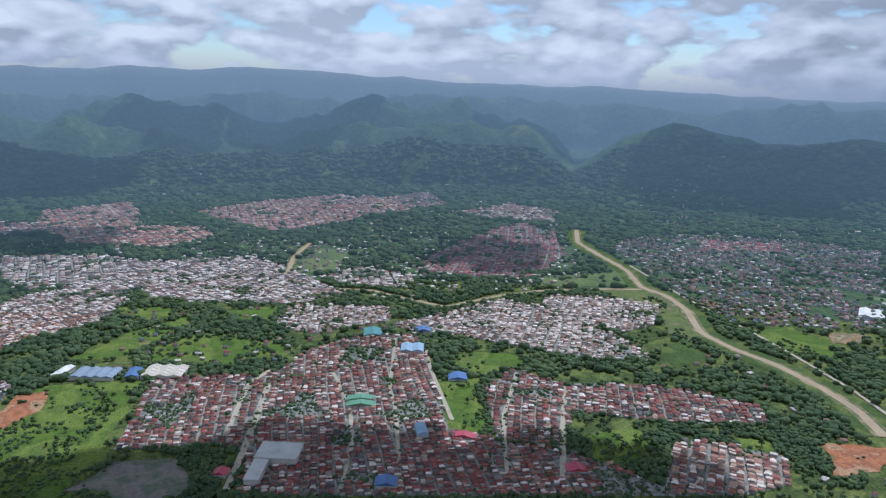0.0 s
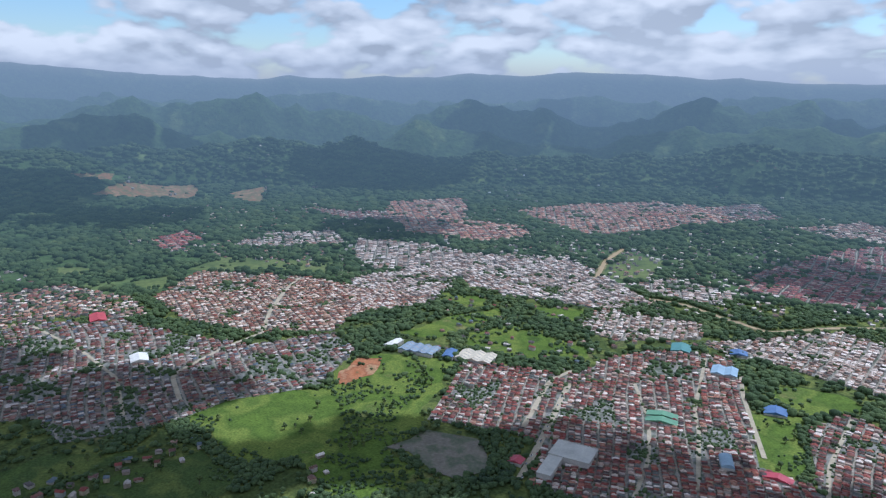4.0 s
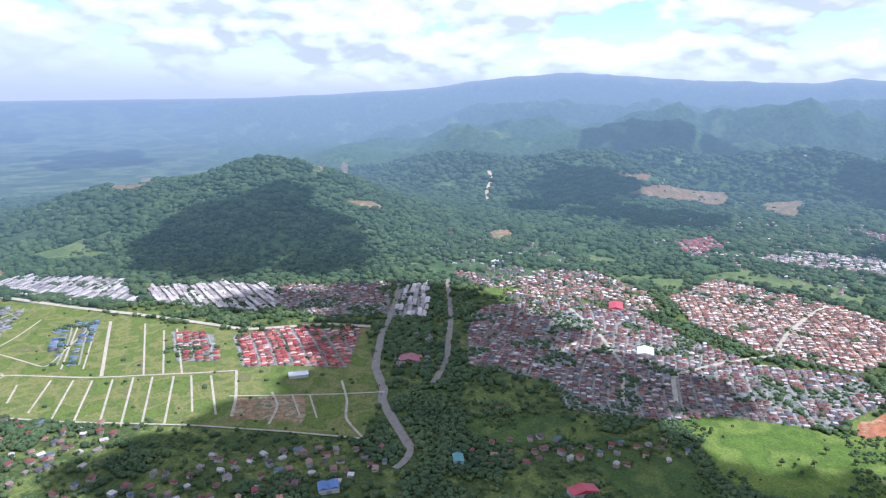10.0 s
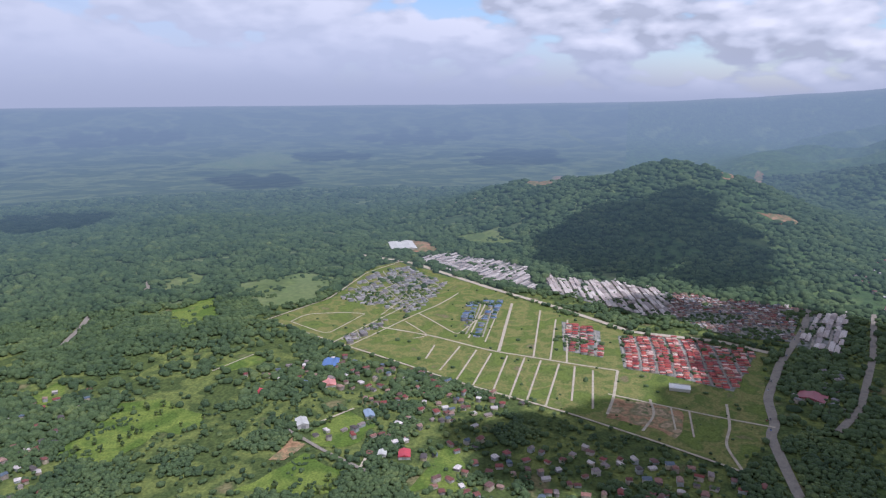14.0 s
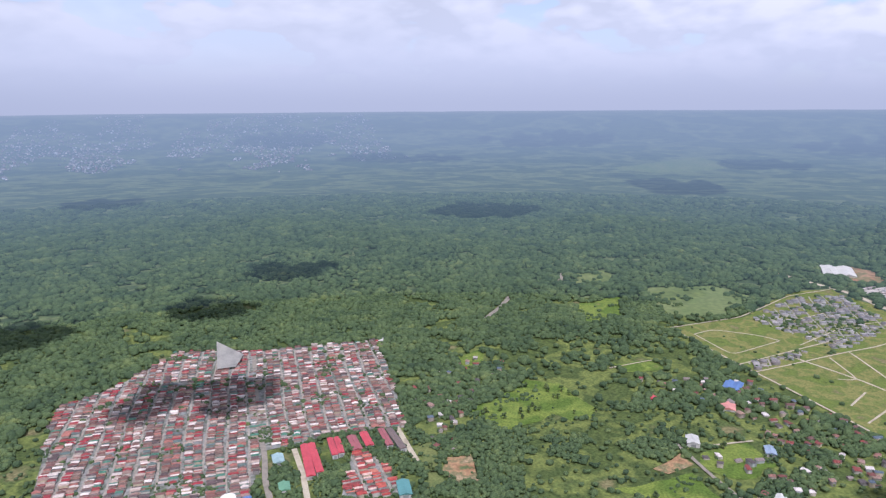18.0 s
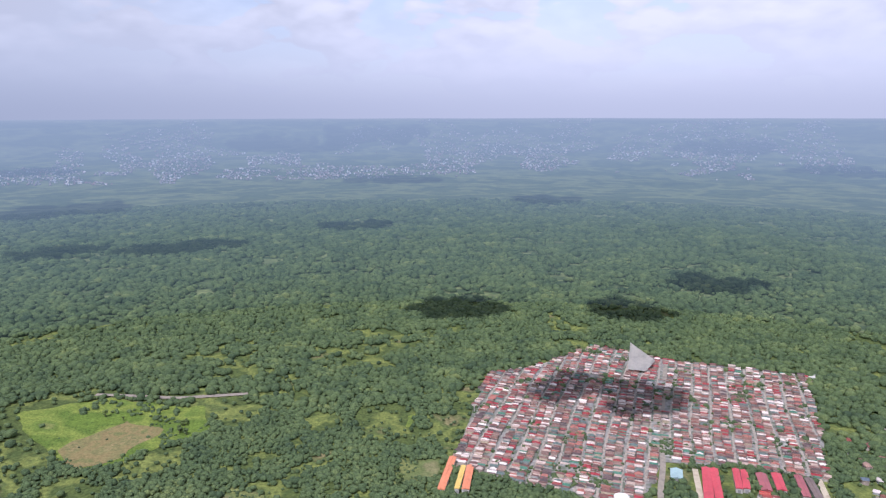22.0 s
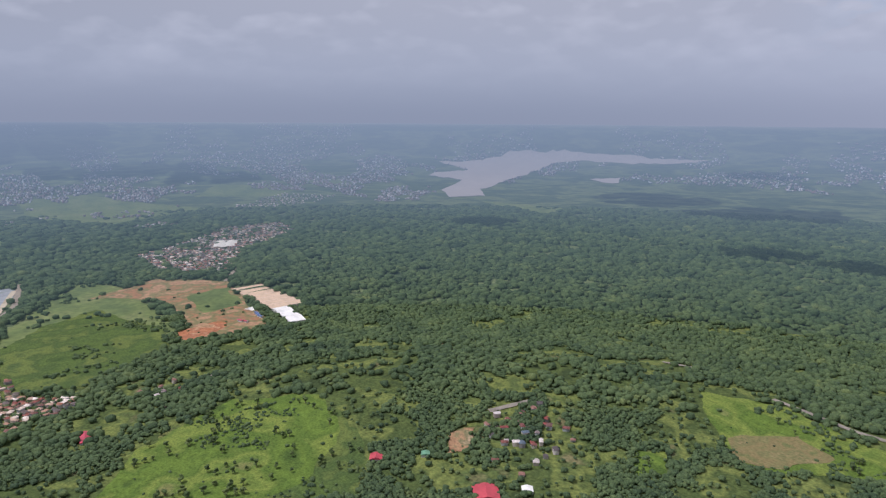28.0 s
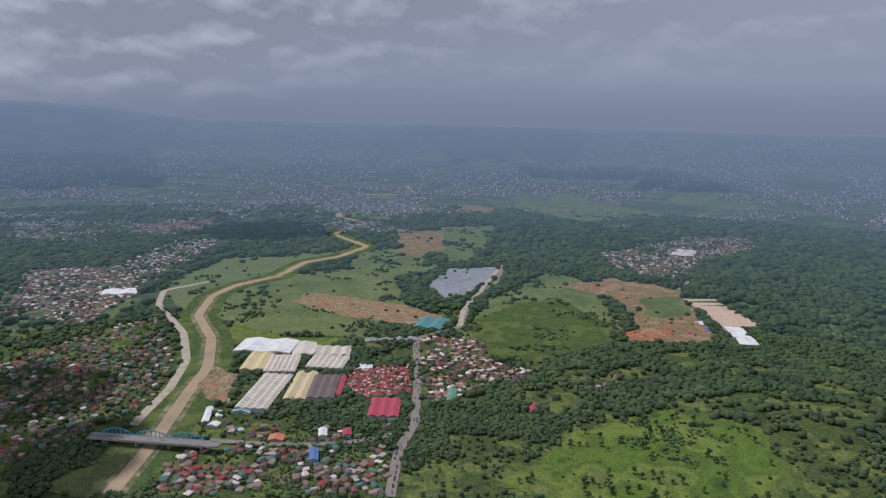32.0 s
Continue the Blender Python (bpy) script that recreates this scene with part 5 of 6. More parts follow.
town("town", [(-1353, 2255), (-1149, 2490), (-1021, 2289), (-933, 2047), (-704, 2028), (-649, 1912), (-745, 1753), (-984, 1759), (-1219, 2024)], 35,"terra",31,0.92)
town("town", [(-838, 2313), (-659, 2598), (-424, 2758), (-194, 2726), (-121, 2227), (-325, 2108), (-512, 2009), (-683, 2123)], 20,"terra",31,0.92)
town("town", [(-216, 2724), (-62, 2858), (30, 2533), (-121, 2227)], 20,"rust",31,0.9)
town("town", [(28, 2338), (249, 2634), (416, 2453), (361, 2225), (177, 2246)], 10,"tan",31,0.85)
town("town", [(-58, 1586), (-35, 1731), (76, 1982), (249, 2214), (340, 2086), (327, 1796), (205, 1536), (62, 1547)], -10,"redbrown",29,0.93)
town("town", [(-261, 1515), (-194, 1601), (-56, 1535), (-77, 1442), (-226, 1453)], 10,"pale",29,0.9)
village("village", [(465, 1871), (588, 2033), (894, 2075), (1264, 1926), (823, 1216), (737, 1223), (658, 1234), (552, 1261), (514, 1444), (494, 1689)], 14,"mixed")
village("village", [(635, 2431), (858, 2779), (1017, 2588), (1165, 2275), (1058, 2128), (817, 2151)], 20,"mixed")
town("town", [(751, 1990), (988, 1981), (941, 1864), (732, 1869)], -30,"red",29,0.85)
town("town", [(-1178, 522), (-1210, 575), (-1194, 730), (-1072, 831), (-928, 821), (-769, 835), (-678, 944), (-603, 905), (-571, 755), (-652, 659), (-667, 586), (-684, 550), (-746, 477), (-839, 503), (-945, 411)], 57,"mixed",20,0.86)
village("village", [(-1469, 596), (-1486, 664), (-1352, 647), (-1424, 818), (-1370, 933), (-1152, 925), (-1038, 861), (-1179, 720), (-1253, 654)], 11,"tan")
town("town", [(-1125, 951), (-1201, 1143), (-980, 1223), (-675, 1217), (-611, 1195), (-702, 1050), (-687, 956), (-793, 892), (-961, 881)], 52,"tan",19,0.95)
town("town", [(-1326, 1374), (-1349, 1572), (-1190, 1705), (-1061, 1550), (-1233, 1436)], 40,"pale",29,0.9)
town("town", [(-1566, 1319), (-1579, 1482), (-1458, 1414), (-1410, 1257)], 60,"red",29,0.85)
town("town", [(-1508, 1979), (-1247, 2061), (-1119, 1959), (-1244, 1846)], 40,"rust",29,0.85)
village("village", [(-1750, 603), (-2004, 912), (-1684, 957), (-1390, 916), (-1463, 716), (-1569, 616)], 30,"mixed")
town("town", [(-1723, -417), (-1789, -342), (-1679, -115), (-1584, -102), (-1492, -84), (-1536, -165)], 66,"strip",24,0.96)
town("town", [(-1608, -76), (-1582, 72), (-1520, 197), (-1355, 177), (-1342, 130), (-1491, -58)], 100,"strip",24,0.95)
town("town", [(-1520, 197), (-1483, 316), (-1439, 445), (-1236, 370), (-1252, 270), (-1355, 177)], 95,"mixed",20,0.9)
town("town", [(-1410, 448), (-1415, 519), (-1181, 434), (-1210, 372)], 67,"strip",24,0.92)
town("town", [(-1220, 76), (-1227, 162), (-1171, 299), (-1000, 230), (-1045, 149), (-1065, 78)], 91,"red",25,0.96)
town("town", [(-1285, -26), (-1238, 45), (-1105, 46), (-1126, -18)], 90,"red",29,0.6)
town("town", [(-1182, -206), (-1384, -227), (-1406, -145), (-1344, -154), (-1162, -152)], 90,"blue",29,0.4)
town("town", [(-1351, -499), (-1574, -494), (-1650, -431), (-1510, -292), (-1280, -317)], 120,"grey",29,0.35)
town("town", [(-1117, -413), (-1245, -375), (-1219, -351), (-1091, -389)], 118,"grey",29,0.5)
village("lots", [(-1122, 348), (-1107, 418), (-938, 356), (-936, 288)], 19,"grey")
town("town", [(-140, -754), (-251, -1036), (-336, -1055), (-480, -1139), (-562, -1053), (-756, -930), (-639, -750), (-563, -643), (-483, -693), (-429, -705), (-395, -719), (-319, -622)], 151,"bright",26,0.96)
town("town", [(-398, -562), (-469, -636), (-488, -604), (-454, -522)], 155,"red",26,0.7)
village("village", [(-1471, 664), (-1560, 765), (-1324, 785), (-1082, 651), (-1186, 631)], 15,"mixed")
village("hamlet", [(-660, -173), (-760, -99), (-792, 4), (-783, 108), (-735, 219), (-688, 219), (-671, 95)], 21,"mixed")
village("hamlet", [(-706, 262), (-715, 297), (-686, 436), (-613, 577), (-570, 555), (-601, 423), (-644, 311)], 23,"mixed")
village("hamlet", [(-411, 506), (-467, 585), (-459, 608), (-381, 535)], 21,"pale")
village("hamlet", [(-904, -527), (-1044, -393), (-942, -104), (-887, -51), (-816, -179), (-913, -364)], 23,"mixed")
village("hamlet", [(-764, -360), (-813, -238), (-921, -159), (-760, -99), (-706, -183)], 23,"mixed")
village("hamlet", [(-659, -735), (-811, -764), (-832, -684), (-657, -615), (-510, -508), (-548, -578)], 21,"mixed")
village("hamlet", [(577, -663), (572, -765), (471, -723), (451, -596), (503, -582)], 24,"mixed")
village("hamlet", [(572, -642), (572, -720), (480, -678), (507, -601)], 21,"mixed")
village("village", [(2108, -761), (2263, -991), (2439, -1216), (2422, -1468), (2225, -1413), (1978, -1050), (1629, -814), (1808, -722)], 14,"tan")
village("village", [(2956, -1534), (3101, -1875), (2898, -2090), (2839, -1913), (2817, -1551)], 22,"pale")
village("village", [(1259, -114), (1241, -236), (1161, -230), (1060, -292), (1036, -258), (1054, -163), (1014, -92)], 12,"tan")
village("village", [(1059, -321), (1067, -426), (1003, -482), (949, -378)], 28,"mixed")
village("village", [(736, 245), (836, 234), (841, 152), (832, 81), (827, -41), (713, -35)], 11,"market")
village("village", [(918, 180), (902, 87), (870, -5), (910, -53), (851, -43), (851, 68), (874, 172)], 16,"market")
village("village", [(1161, 586), (1344, 520), (1431, 408), (1174, 313), (981, 295), (929, 354), (865, 372), (812, 421)], 16,"market")
village("village", [(1466, 730), (1886, 845), (1956, 670), (1760, 497), (1381, 534)], 13,"tan")
village("village", [(1821, 653), (2312, 611), (2367, 441), (1962, 476), (1762, 538)], 15,"pale")
town("town", [(2663, 822), (2835, 570), (2508, 522), (2472, 755)], -80,"redbrown",29,0.85)
village("village", [(2206, 1079), (2940, 1424), (3077, 946), (2472, 765), (2317, 823)], 21,"mixed")
town("market", [(1027, 24), (1111, 7), (1122, -86), (999, -82), (985, -15)], 166,"red",16,0.9)
village("village", [(1272, -127), (1266, -237), (1141, -215), (1079, -301), (1036, -224), (956, -106)], 12,"tan")

village("valley_houses", [(-900, 1250), (-1150, 1700), (-1000, 2250), (-500, 2700), (250, 2700), (420, 2050), (300, 1450), (-250, 1300)], 27, "pale")
village("valley_houses", [(-1700, 1250), (-1900, 1850), (-1300, 2300), (-1000, 2250), (-1150, 1700), (-1000, 1300)], 27, "tan")
village("valley_houses", [(-480, 960), (-620, 1260), (-250, 1290), (-60, 1180), (-230, 960)], 40, "mixed")
village("riverside_houses", [(60, 980), (330, 1040), (470, 900), (430, 820), (330, 660), (560, 660), (560, 800), (480, 1100)], 42, "mixed")
village("foothill_houses", [(700, 2200), (1200, 2300), (1500, 1900), (1250, 1500), (1000, 1500)], 24, "mixed")

# ---- woods ----
def ball(level):
    """The corners and triangles of a ball, its lowest part cut away."""
    bm = bmesh.new()
    bmesh.ops.create_icosphere(bm, subdivisions=level, radius=1)
    bmesh.ops.triangulate(bm, faces=bm.faces[:])
    cut = [f for f in bm.faces if f.calc_center_median().z < -0.45]
    bmesh.ops.delete(bm, geom=cut, context="FACES")
    v, t = np.array([q.co[:] for q in bm.verts]), None
    bm.verts.index_update()
    t = np.array([[q.index for q in f.verts] for f in bm.faces])
    bm.free()
    return v, t


def lumpy(v, seed, amount):
    rng = np.random.RandomState(seed)
    bumps = rng.normal(size=(7, 3))
    bumps /= np.linalg.norm(bumps, axis=1)[:, None]
    swell = np.exp(-((v[:, None] - bumps[None]) ** 2).sum(-1) / 0.22).sum(1)
    out = v * (0.78 + amount * swell + rng.uniform(-.09, .09, len(v)))[:, None]
    return out


def wood_points(spacing, r0, r1, seed):
    """Where trees stand between two distances: thick in the woods, thin on fields and in towns."""
    rng = np.random.RandomState(seed)
    g = np.arange(-r1, r1, spacing)
    gx, gy = np.meshgrid(g, g, indexing="ij")
    x, y = gx.ravel() + rng.uniform(-.48, .48, gx.size) * spacing, gy.ravel() + rng.uniform(-.48, .48, gx.size) * spacing
    r, az = np.hypot(x, y), np.degrees(np.arctan2(-x, y))
    keep = (r > r0) & (r < r1) & ~((az < -34.5) & (az > -63))
    x, y, r, az = x[keep], y[keep], r[keep], az[keep]
    code = cover_at(x, y)
    patch = 0.6 * value_noise(x, y, 75, 21) + 0.4 * value_noise(x, y, 24, 22)
    # open country near by on the west side, thick wood farther out
    back = (np.abs(az) > 84).astype(float)
    open_land = back * (1 - smooth(1000, 1380, r)) * np.where(az > 128, 0.35, 1.0) * np.where(az < 0, 0.75, 1.0)
    chance = np.where(patch > 0.30 + 0.27 * open_land, 0.97, 0.1)
    chance = np.where((np.abs(az) < 84) & (r < 1950), np.where(patch > 0.47, 0.85, 0.13), chance)
    chance = np.where(code == 1, np.where(patch > 0.62, 0.45, 0.008), chance)
    chance = np.where(code == 5, 0.012, chance)
    chance = np.where(code == 2, np.where(value_noise(x, y, 38, 12) < 0.34, 0.6, np.where(patch > 0.52, 0.13, 0.02)), chance)
    chance = np.where(code == 4, np.where(patch > 0.5, 0.6, 0.14), chance)
    chance = np.where(code == 3, 0.0, chance)
    ok = rng.random_sample(len(x)) < chance
    return x[ok], y[ok], code[ok]


def woods(name, spacing, r0, r1, level, seed, tall, leaves, squash=1.0):
    x, y, code = wood_points(spacing, r0, r1, seed)
    rng = np.random.RandomState(seed + 1)
    v, t = ball(level)
    variants = np.stack([lumpy(v, seed + k, 0.2) for k in range(12)])
    n = len(x)
    wide = spacing * rng.choice([0.55, 0.64, 0.72, 0.82, 0.98, 1.25], n) * rng.uniform(0.9, 1.1, n) * np.where(code > 0, 0.7, 1.0)
    high = wide * rng.uniform(0.5, 0.85, n) * squash
    lift = tall * rng.uniform(0.35, 1.0, n) * np.where(code > 0, 0.5, 1.0)
    place = np.column_stack([x, y, ground_z(x, y) + lift * 0.5 + high * 0.35])
    verts, tris = many(variants[rng.randint(0, 12, n)], t, place, rng.uniform(0, 6.28, n), np.column_stack([wide, wide * rng.uniform(0.8, 1.2, n), high]))
    tagged(new(name, tri_mesh(name, verts, tris, [leaves], smooth_faces=False)), "dense green tropical tree crowns", "trees", kind="stuff")


# ---- the river bridge with its blue truss ----
STEEL = surface("blue_steel", [(.08, .30, .58), (.11, .36, .64)], size=4, fine=0.8, rough=0.5)
CONCRETE = surface("bridge_concrete", [(.38, .36, .33), (.46, .44, .41), (.32, .3, .28)], size=6, fine=1.2, rough=0.9, stain=0.2)


def bridge(x0, y0, x1, y1, high):
    length = math.hypot(x1 - x0, y1 - y0)
    ob = new("road_bridge")
    ob.matrix_basis = pose((x0 + x1) / 2, (y0 + y1) / 2, 0, 0, 0, math.degrees(math.atan2(y1 - y0, x1 - x0)))
    tagged(ob, "concrete road bridge over the muddy river with blue steel truss", "bridge")
    half = length / 2
    part("deck", box(-half, -7, high - 1.8, half, 7, high), CONCRETE, ob)
    part("roadway", box(-half, -6, high, half, 6, high + 0.06), ROADS["concrete"], ob)
    for side in (-1, 1):
        part("parapet", box(-half, side * 6.9 - 0.2, high, half, side * 6.9 + 0.2, high + 1.1), CONCRETE, ob)
    for k in range(4):
        q = -half + length * (k + 0.5) / 4
        pier = part("pier", box(q - 0.9, -5.2, -2, q + 0.9, 5.2, high - 1.4), CONCRETE, ob)
        part("pier_cap", box(q - 1.4, -6, high - 2.4, q + 1.4, 6, high - 1.38), CONCRETE, pier)
    side = 9.4
    part("truss_chord", box(-half * 0.9, side - 0.4, high - 0.6, half * 0.75, side + 0.4, high + 0.2), STEEL, ob, "long blue steel bottom chord")
    spans = 3
    for s in range(spans):
        a0, a1 = -half * 0.9 + s * half * 0.55, -half * 0.9 + s * half * 0.55 + half * 0.52
        steps = 8
        tops = [(a0 + (a1 - a0) * i / steps, high + 0.2 + 7.5 * math.sin(math.pi * i / steps) ** 0.6) for i in range(steps + 1)]
        for (p, zp), (q, zq) in zip(tops, tops[1:]):
            part("truss_member", prism([(p, zp - .6), (q, zq - .6), (q, zq + .6), (p, zp + .6)], side - 0.35, side + 0.35), STEEL, ob)
        for i in range(1, steps):
            part("truss_member", box(tops[i][0] - .35, side - .35, high - 0.5, tops[i][0] + .35, side + .35, tops[i][1]), STEEL, ob)


bridge(873, 342, 834, 173, 10.0)


# ---- other single works ----
def water_tank(x, y, radius, high):
    bm = bmesh.new()
    bmesh.ops.create_cone(bm, cap_ends=True, segments=32, radius1=radius, radius2=radius, depth=high, matrix=Matrix.Translation((0, 0, high / 2)))
    ob = new("water_tank")
    ob.matrix_basis = pose(x, y, float(ground_z(x, y)))
    tagged(ob, "round pale concrete water tank at the wood's edge", "water tank")
    part("shell", bm, PLASTER, ob)
    bm = bmesh.new()
    bmesh.ops.create_cone(bm, cap_ends=True, segments=32, radius1=radius * 1.03, radius2=radius * 0.2, depth=1.6, matrix=Matrix.Translation((0, 0, high + 0.8)))
    part("lid", bm, SHEET["palegrey"], ob)


water_tank(-758, -922, 10, 6)


def tent_roof():
    """A great pale sheet that slopes up to one corner above the houses."""
    ob = new("tent_roof")
    ob.matrix_basis = pose(-514, -1036, float(ground_z(-514, -1036)))
    tagged(ob, "large pale grey sloping sheet roof beyond the row houses", "roof")
    bm = bmesh.new()
    n = 10
    grid = {}
    low_a, low_b, high_a, high_b = Vector((33, 29, 5)), Vector((7, 42, 5)), Vector((8, -18, 34)), Vector((-22, 16, 12))
    for i in range(n + 1):
        for j in range(n + 1):
            s, t = i / n, j / n
            v = (low_a * (1 - s) + low_b * s) * (1 - t) + (high_a * (1 - s) + high_b * s) * t
            v.z -= 2.5 * math.sin(math.pi * s) * math.sin(math.pi * t)
            grid[i, j] = bm.verts.new(v)
    for i in range(n):
        for j in range(n):
            bm.faces.new((grid[i, j], grid[i + 1, j], grid[i + 1, j + 1], grid[i, j + 1]))
    bmesh.ops.solidify(bm, geom=bm.faces[:], thickness=0.3)
    part("sheet", bm, SHEET["palegrey"], ob)
    for k, c in enumerate((low_a, low_b, high_a, high_b)):
        part("post", box(c.x * 0.97 - .3, c.y * 0.97 - .3, -1, c.x * 0.97 + .3, c.y * 0.97 + .3, c.z - 0.2), CONCRETE, ob)


tent_roof()


# ---- the far lake and the towns of the far plain ----
lake_shore = [(3010, -2929), (2860, -3092), (2776, -3330), (2522, -3537), (2195, -3717), (1762, -3895), (1962, -3717), (2377, -3499), (2488, -3373), (2496, -3174), (2499, -2939), (2489, -2736), (2369, -2639), (2484, -2484), (2619, -2569), (2689, -2795), (2877, -2716), (2885, -2782), (2784, -2962)]
tagged(draped("lake", wobble(lake_shore, 40, 16), LAKE, 3.0, 40), "wide pale brown lake in the far woods", "lake", kind="structure")
tagged(draped("lake", wobble([(2158, -3281), (2047, -3397), (2000, -3306), (2073, -3261)], 30, 10), LAKE, 3.0, 30), "small pale arm of the lake", "lake", kind="structure")
cover_poly(lake_shore, 3)


def far_town(name, bearing0, bearing1, r0, r1, count, seed, small, large, threshold):
    """Specks of houses on the far plain, in clumps."""
    rng = np.random.RandomState(seed)
    az, r = np.radians(rng.uniform(bearing0, bearing1, count)), rng.uniform(r0, r1, count)
    x, y = -r * np.sin(az), r * np.cos(az)
    ends = np.minimum(np.degrees(az) - bearing0, bearing1 - np.degrees(az)) / (bearing1 - bearing0)
    rim = np.minimum(r - r0, r1 - r) / (r1 - r0)
    thin = 0.16 * (1 - smooth(0.0, 0.12, ends)) * (r1 - r0 > 300) + 0.2 * (1 - smooth(0.0, 0.3, rim)) * (r1 - r0 > 300)
    ok = (0.6 * value_noise(x, y, 260, seed) + 0.4 * value_noise(x, y, 80, seed + 3) > threshold + thin) & ~inside(lake_shore, x, y)
    x, y = x[ok], y[ok]
    n = len(x)
    size = np.column_stack([rng.uniform(small, large, n), rng.uniform(small, large, n), rng.uniform(4, 8, n)])
    place = np.column_stack([x, y, ground_z(x, y) + 2.0])
    turn = rng.uniform(0, 3.1, n)
    verts, tris = many(WALL_V, np.concatenate([WALL_T, [(4, 5, 6), (4, 6, 7)]]), place, turn, size)
    tagged(new(name, tri_mesh(name, verts, tris, [FAR_ROOF])), "far pale specks of town houses", "houses", kind="stuff")


far_town("far_town", 136, 190, 3800, 4550, 10000, 61, 4, 11, 0.49)
far_town("far_town", 180, 228, 3800, 4560, 9000, 62, 4, 11, 0.48)
far_town("far_town", 226, 262, 3400, 4550, 15000, 63, 4, 9, 0.44)
far_town("far_town", 262, 298, 2500, 4550, 24000, 64, 4, 10, 0.45)
far_town("far_town", 242, 268, 2650, 3400, 1000, 65, 6, 11, 0.56)
far_town("far_town", -30, 60, 2650, 3250, 500, 66, 6, 10, 0.55)
far_town("far_town", 144, 148, 4300, 4400, 40, 67, 12, 28, 0.3)
far_town("far_town", 190, 196, 4330, 4430, 50, 68, 12, 24, 0.3)


# ---- cumulus clouds overhead, between the sun and the land ----
VAPOUR = surface("cloud_vapour", [(.86, .87, .9), (.92, .92, .93)], size=120, fine=30, rough=1.0, stain=0.05, gloss=0.0)
CLOUD_BASE = 1700.0
CLOUDS = [0]


def cloud(x, y, along, across):
    """A heap of lumps over the land whose shade falls round x, y; along and across are its half widths seen from the middle."""
    CLOUDS[0] += 1
    rng = np.random.RandomState(100 + CLOUDS[0])
    drop = (CLOUD_BASE - float(ground_z(x, y))) / math.tan(radians(SUN_UP))
    a = radians(SUN_BEARING)
    cx, cy = x - math.sin(a) * drop, y + math.cos(a) * drop
    out = math.atan2(y, x)
    v, t = ball(2)
    n = 34
    q, s = rng.uniform(0, 6.28, n), np.sqrt(rng.uniform(0, 1, n)) * 0.82
    lx, ly = s * np.cos(q) * along, s * np.sin(q) * across
    px, py = cx + lx * math.cos(out) - ly * math.sin(out), cy + lx * math.sin(out) + ly * math.cos(out)
    size = (0.6 * min(along, across) + 0.15 * max(along, across)) * rng.uniform(0.28, 0.55, n)
    variants = np.stack([lumpy(v, 300 + CLOUDS[0] * 20 + k, 0.25) for k in range(n)])
    verts, tris = many(variants, t, np.column_stack([px, py, CLOUD_BASE + size * 0.5]), rng.uniform(0, 6.28, n), np.column_stack([size, size * rng.uniform(0.8, 1.5, n), size * 0.6]))
    tagged(new("cloud", tri_mesh("cloud", verts, tris, [VAPOUR], smooth_faces=True)), "heaped white cumulus cloud high overhead", "cloud", kind="structure")


cloud(-161, 691, 120, 230)
cloud(16, 699, 115, 240)
cloud(181, 700, 95, 190)
cloud(-288, 663, 90, 150)
cloud(-430, 636, 78, 143)
cloud(-830, 420, 205, 340)
cloud(-562, 457, 104, 195)
cloud(-1156, 432, 195, 221)
cloud(-1063, 431, 180, 280)
cloud(-652, 377, 143, 247)
cloud(-1832, 228, 300, 330)
cloud(-2210, 1423, 240, 250)
cloud(-1859, 1550, 180, 220)
cloud(-795, 18, 78, 156)
cloud(-861, 155, 91, 195)
cloud(1321, 2853, 429, 546)
cloud(-1080, 1824, 169, 234)
cloud(129, 1777, 195, 169)
cloud(-999, 3636, 338, 780)
cloud(494, 3793, 260, 390)
cloud(-1586, 2655, 190, 420)
cloud(-2657, 2210, 160, 420)
cloud(-628, -1326, 78, 98)
cloud(-279, -1414, 91, 104)
cloud(-1056, -3136, 143, 195)
cloud(-2146, -1892, 143, 221)
cloud(-3183, -1564, 169, 260)
cloud(-415, -917, 72, 124)
cloud(-922, -1469, 91, 130)
cloud(1705, -3102, 143, 338)
cloud(1092, -3184, 117, 325)
cloud(794, -2203, 104, 143)
cloud(428, -2224, 104, 247)
cloud(-110, -2590, 117, 143)
cloud(1878, -2067, 117, 143)
cloud(1140, -3068, 130, 429)
cloud(810, 395, 117, 156)
cloud(2519, 330, 208, 247)
cloud(3875, 1490, 325, 585)
cloud(-3126, -1516, 120, 190)
cloud(-2030, -1861, 169, 221)
cloud(-3939, -375, 169, 325)
cloud(4367, -955, 195, 780)
cloud(-2284, -3671, 78, 338)
cloud(-2687, -3027, 78, 429)
cloud(-362, -3757, 78, 312)
cloud(1435, -3806, 65, 260)
cloud(219, -4329, 65, 455)
cloud(-318, -4399, 78, 455)
cloud(-3444, -2583, 78, 455)
cloud(-4140, -1015, 91, 390)
cloud(3782, -1601, 91, 312)
cloud(3902, -1203, 91, 390)
cloud(3552, -1724, 104, 312)
cloud(-3741, -1387, 91, 286)
cloud(1038, 504, 120, 130)
cloud(-934, 285, 120, 150)
cloud(-1337, 348, 110, 330)
cloud(-873, 145, 65, 120)
cloud(-763, 26, 80, 190)
cloud(-807, -27, 60, 150)
cloud(-690, 170, 70, 150)


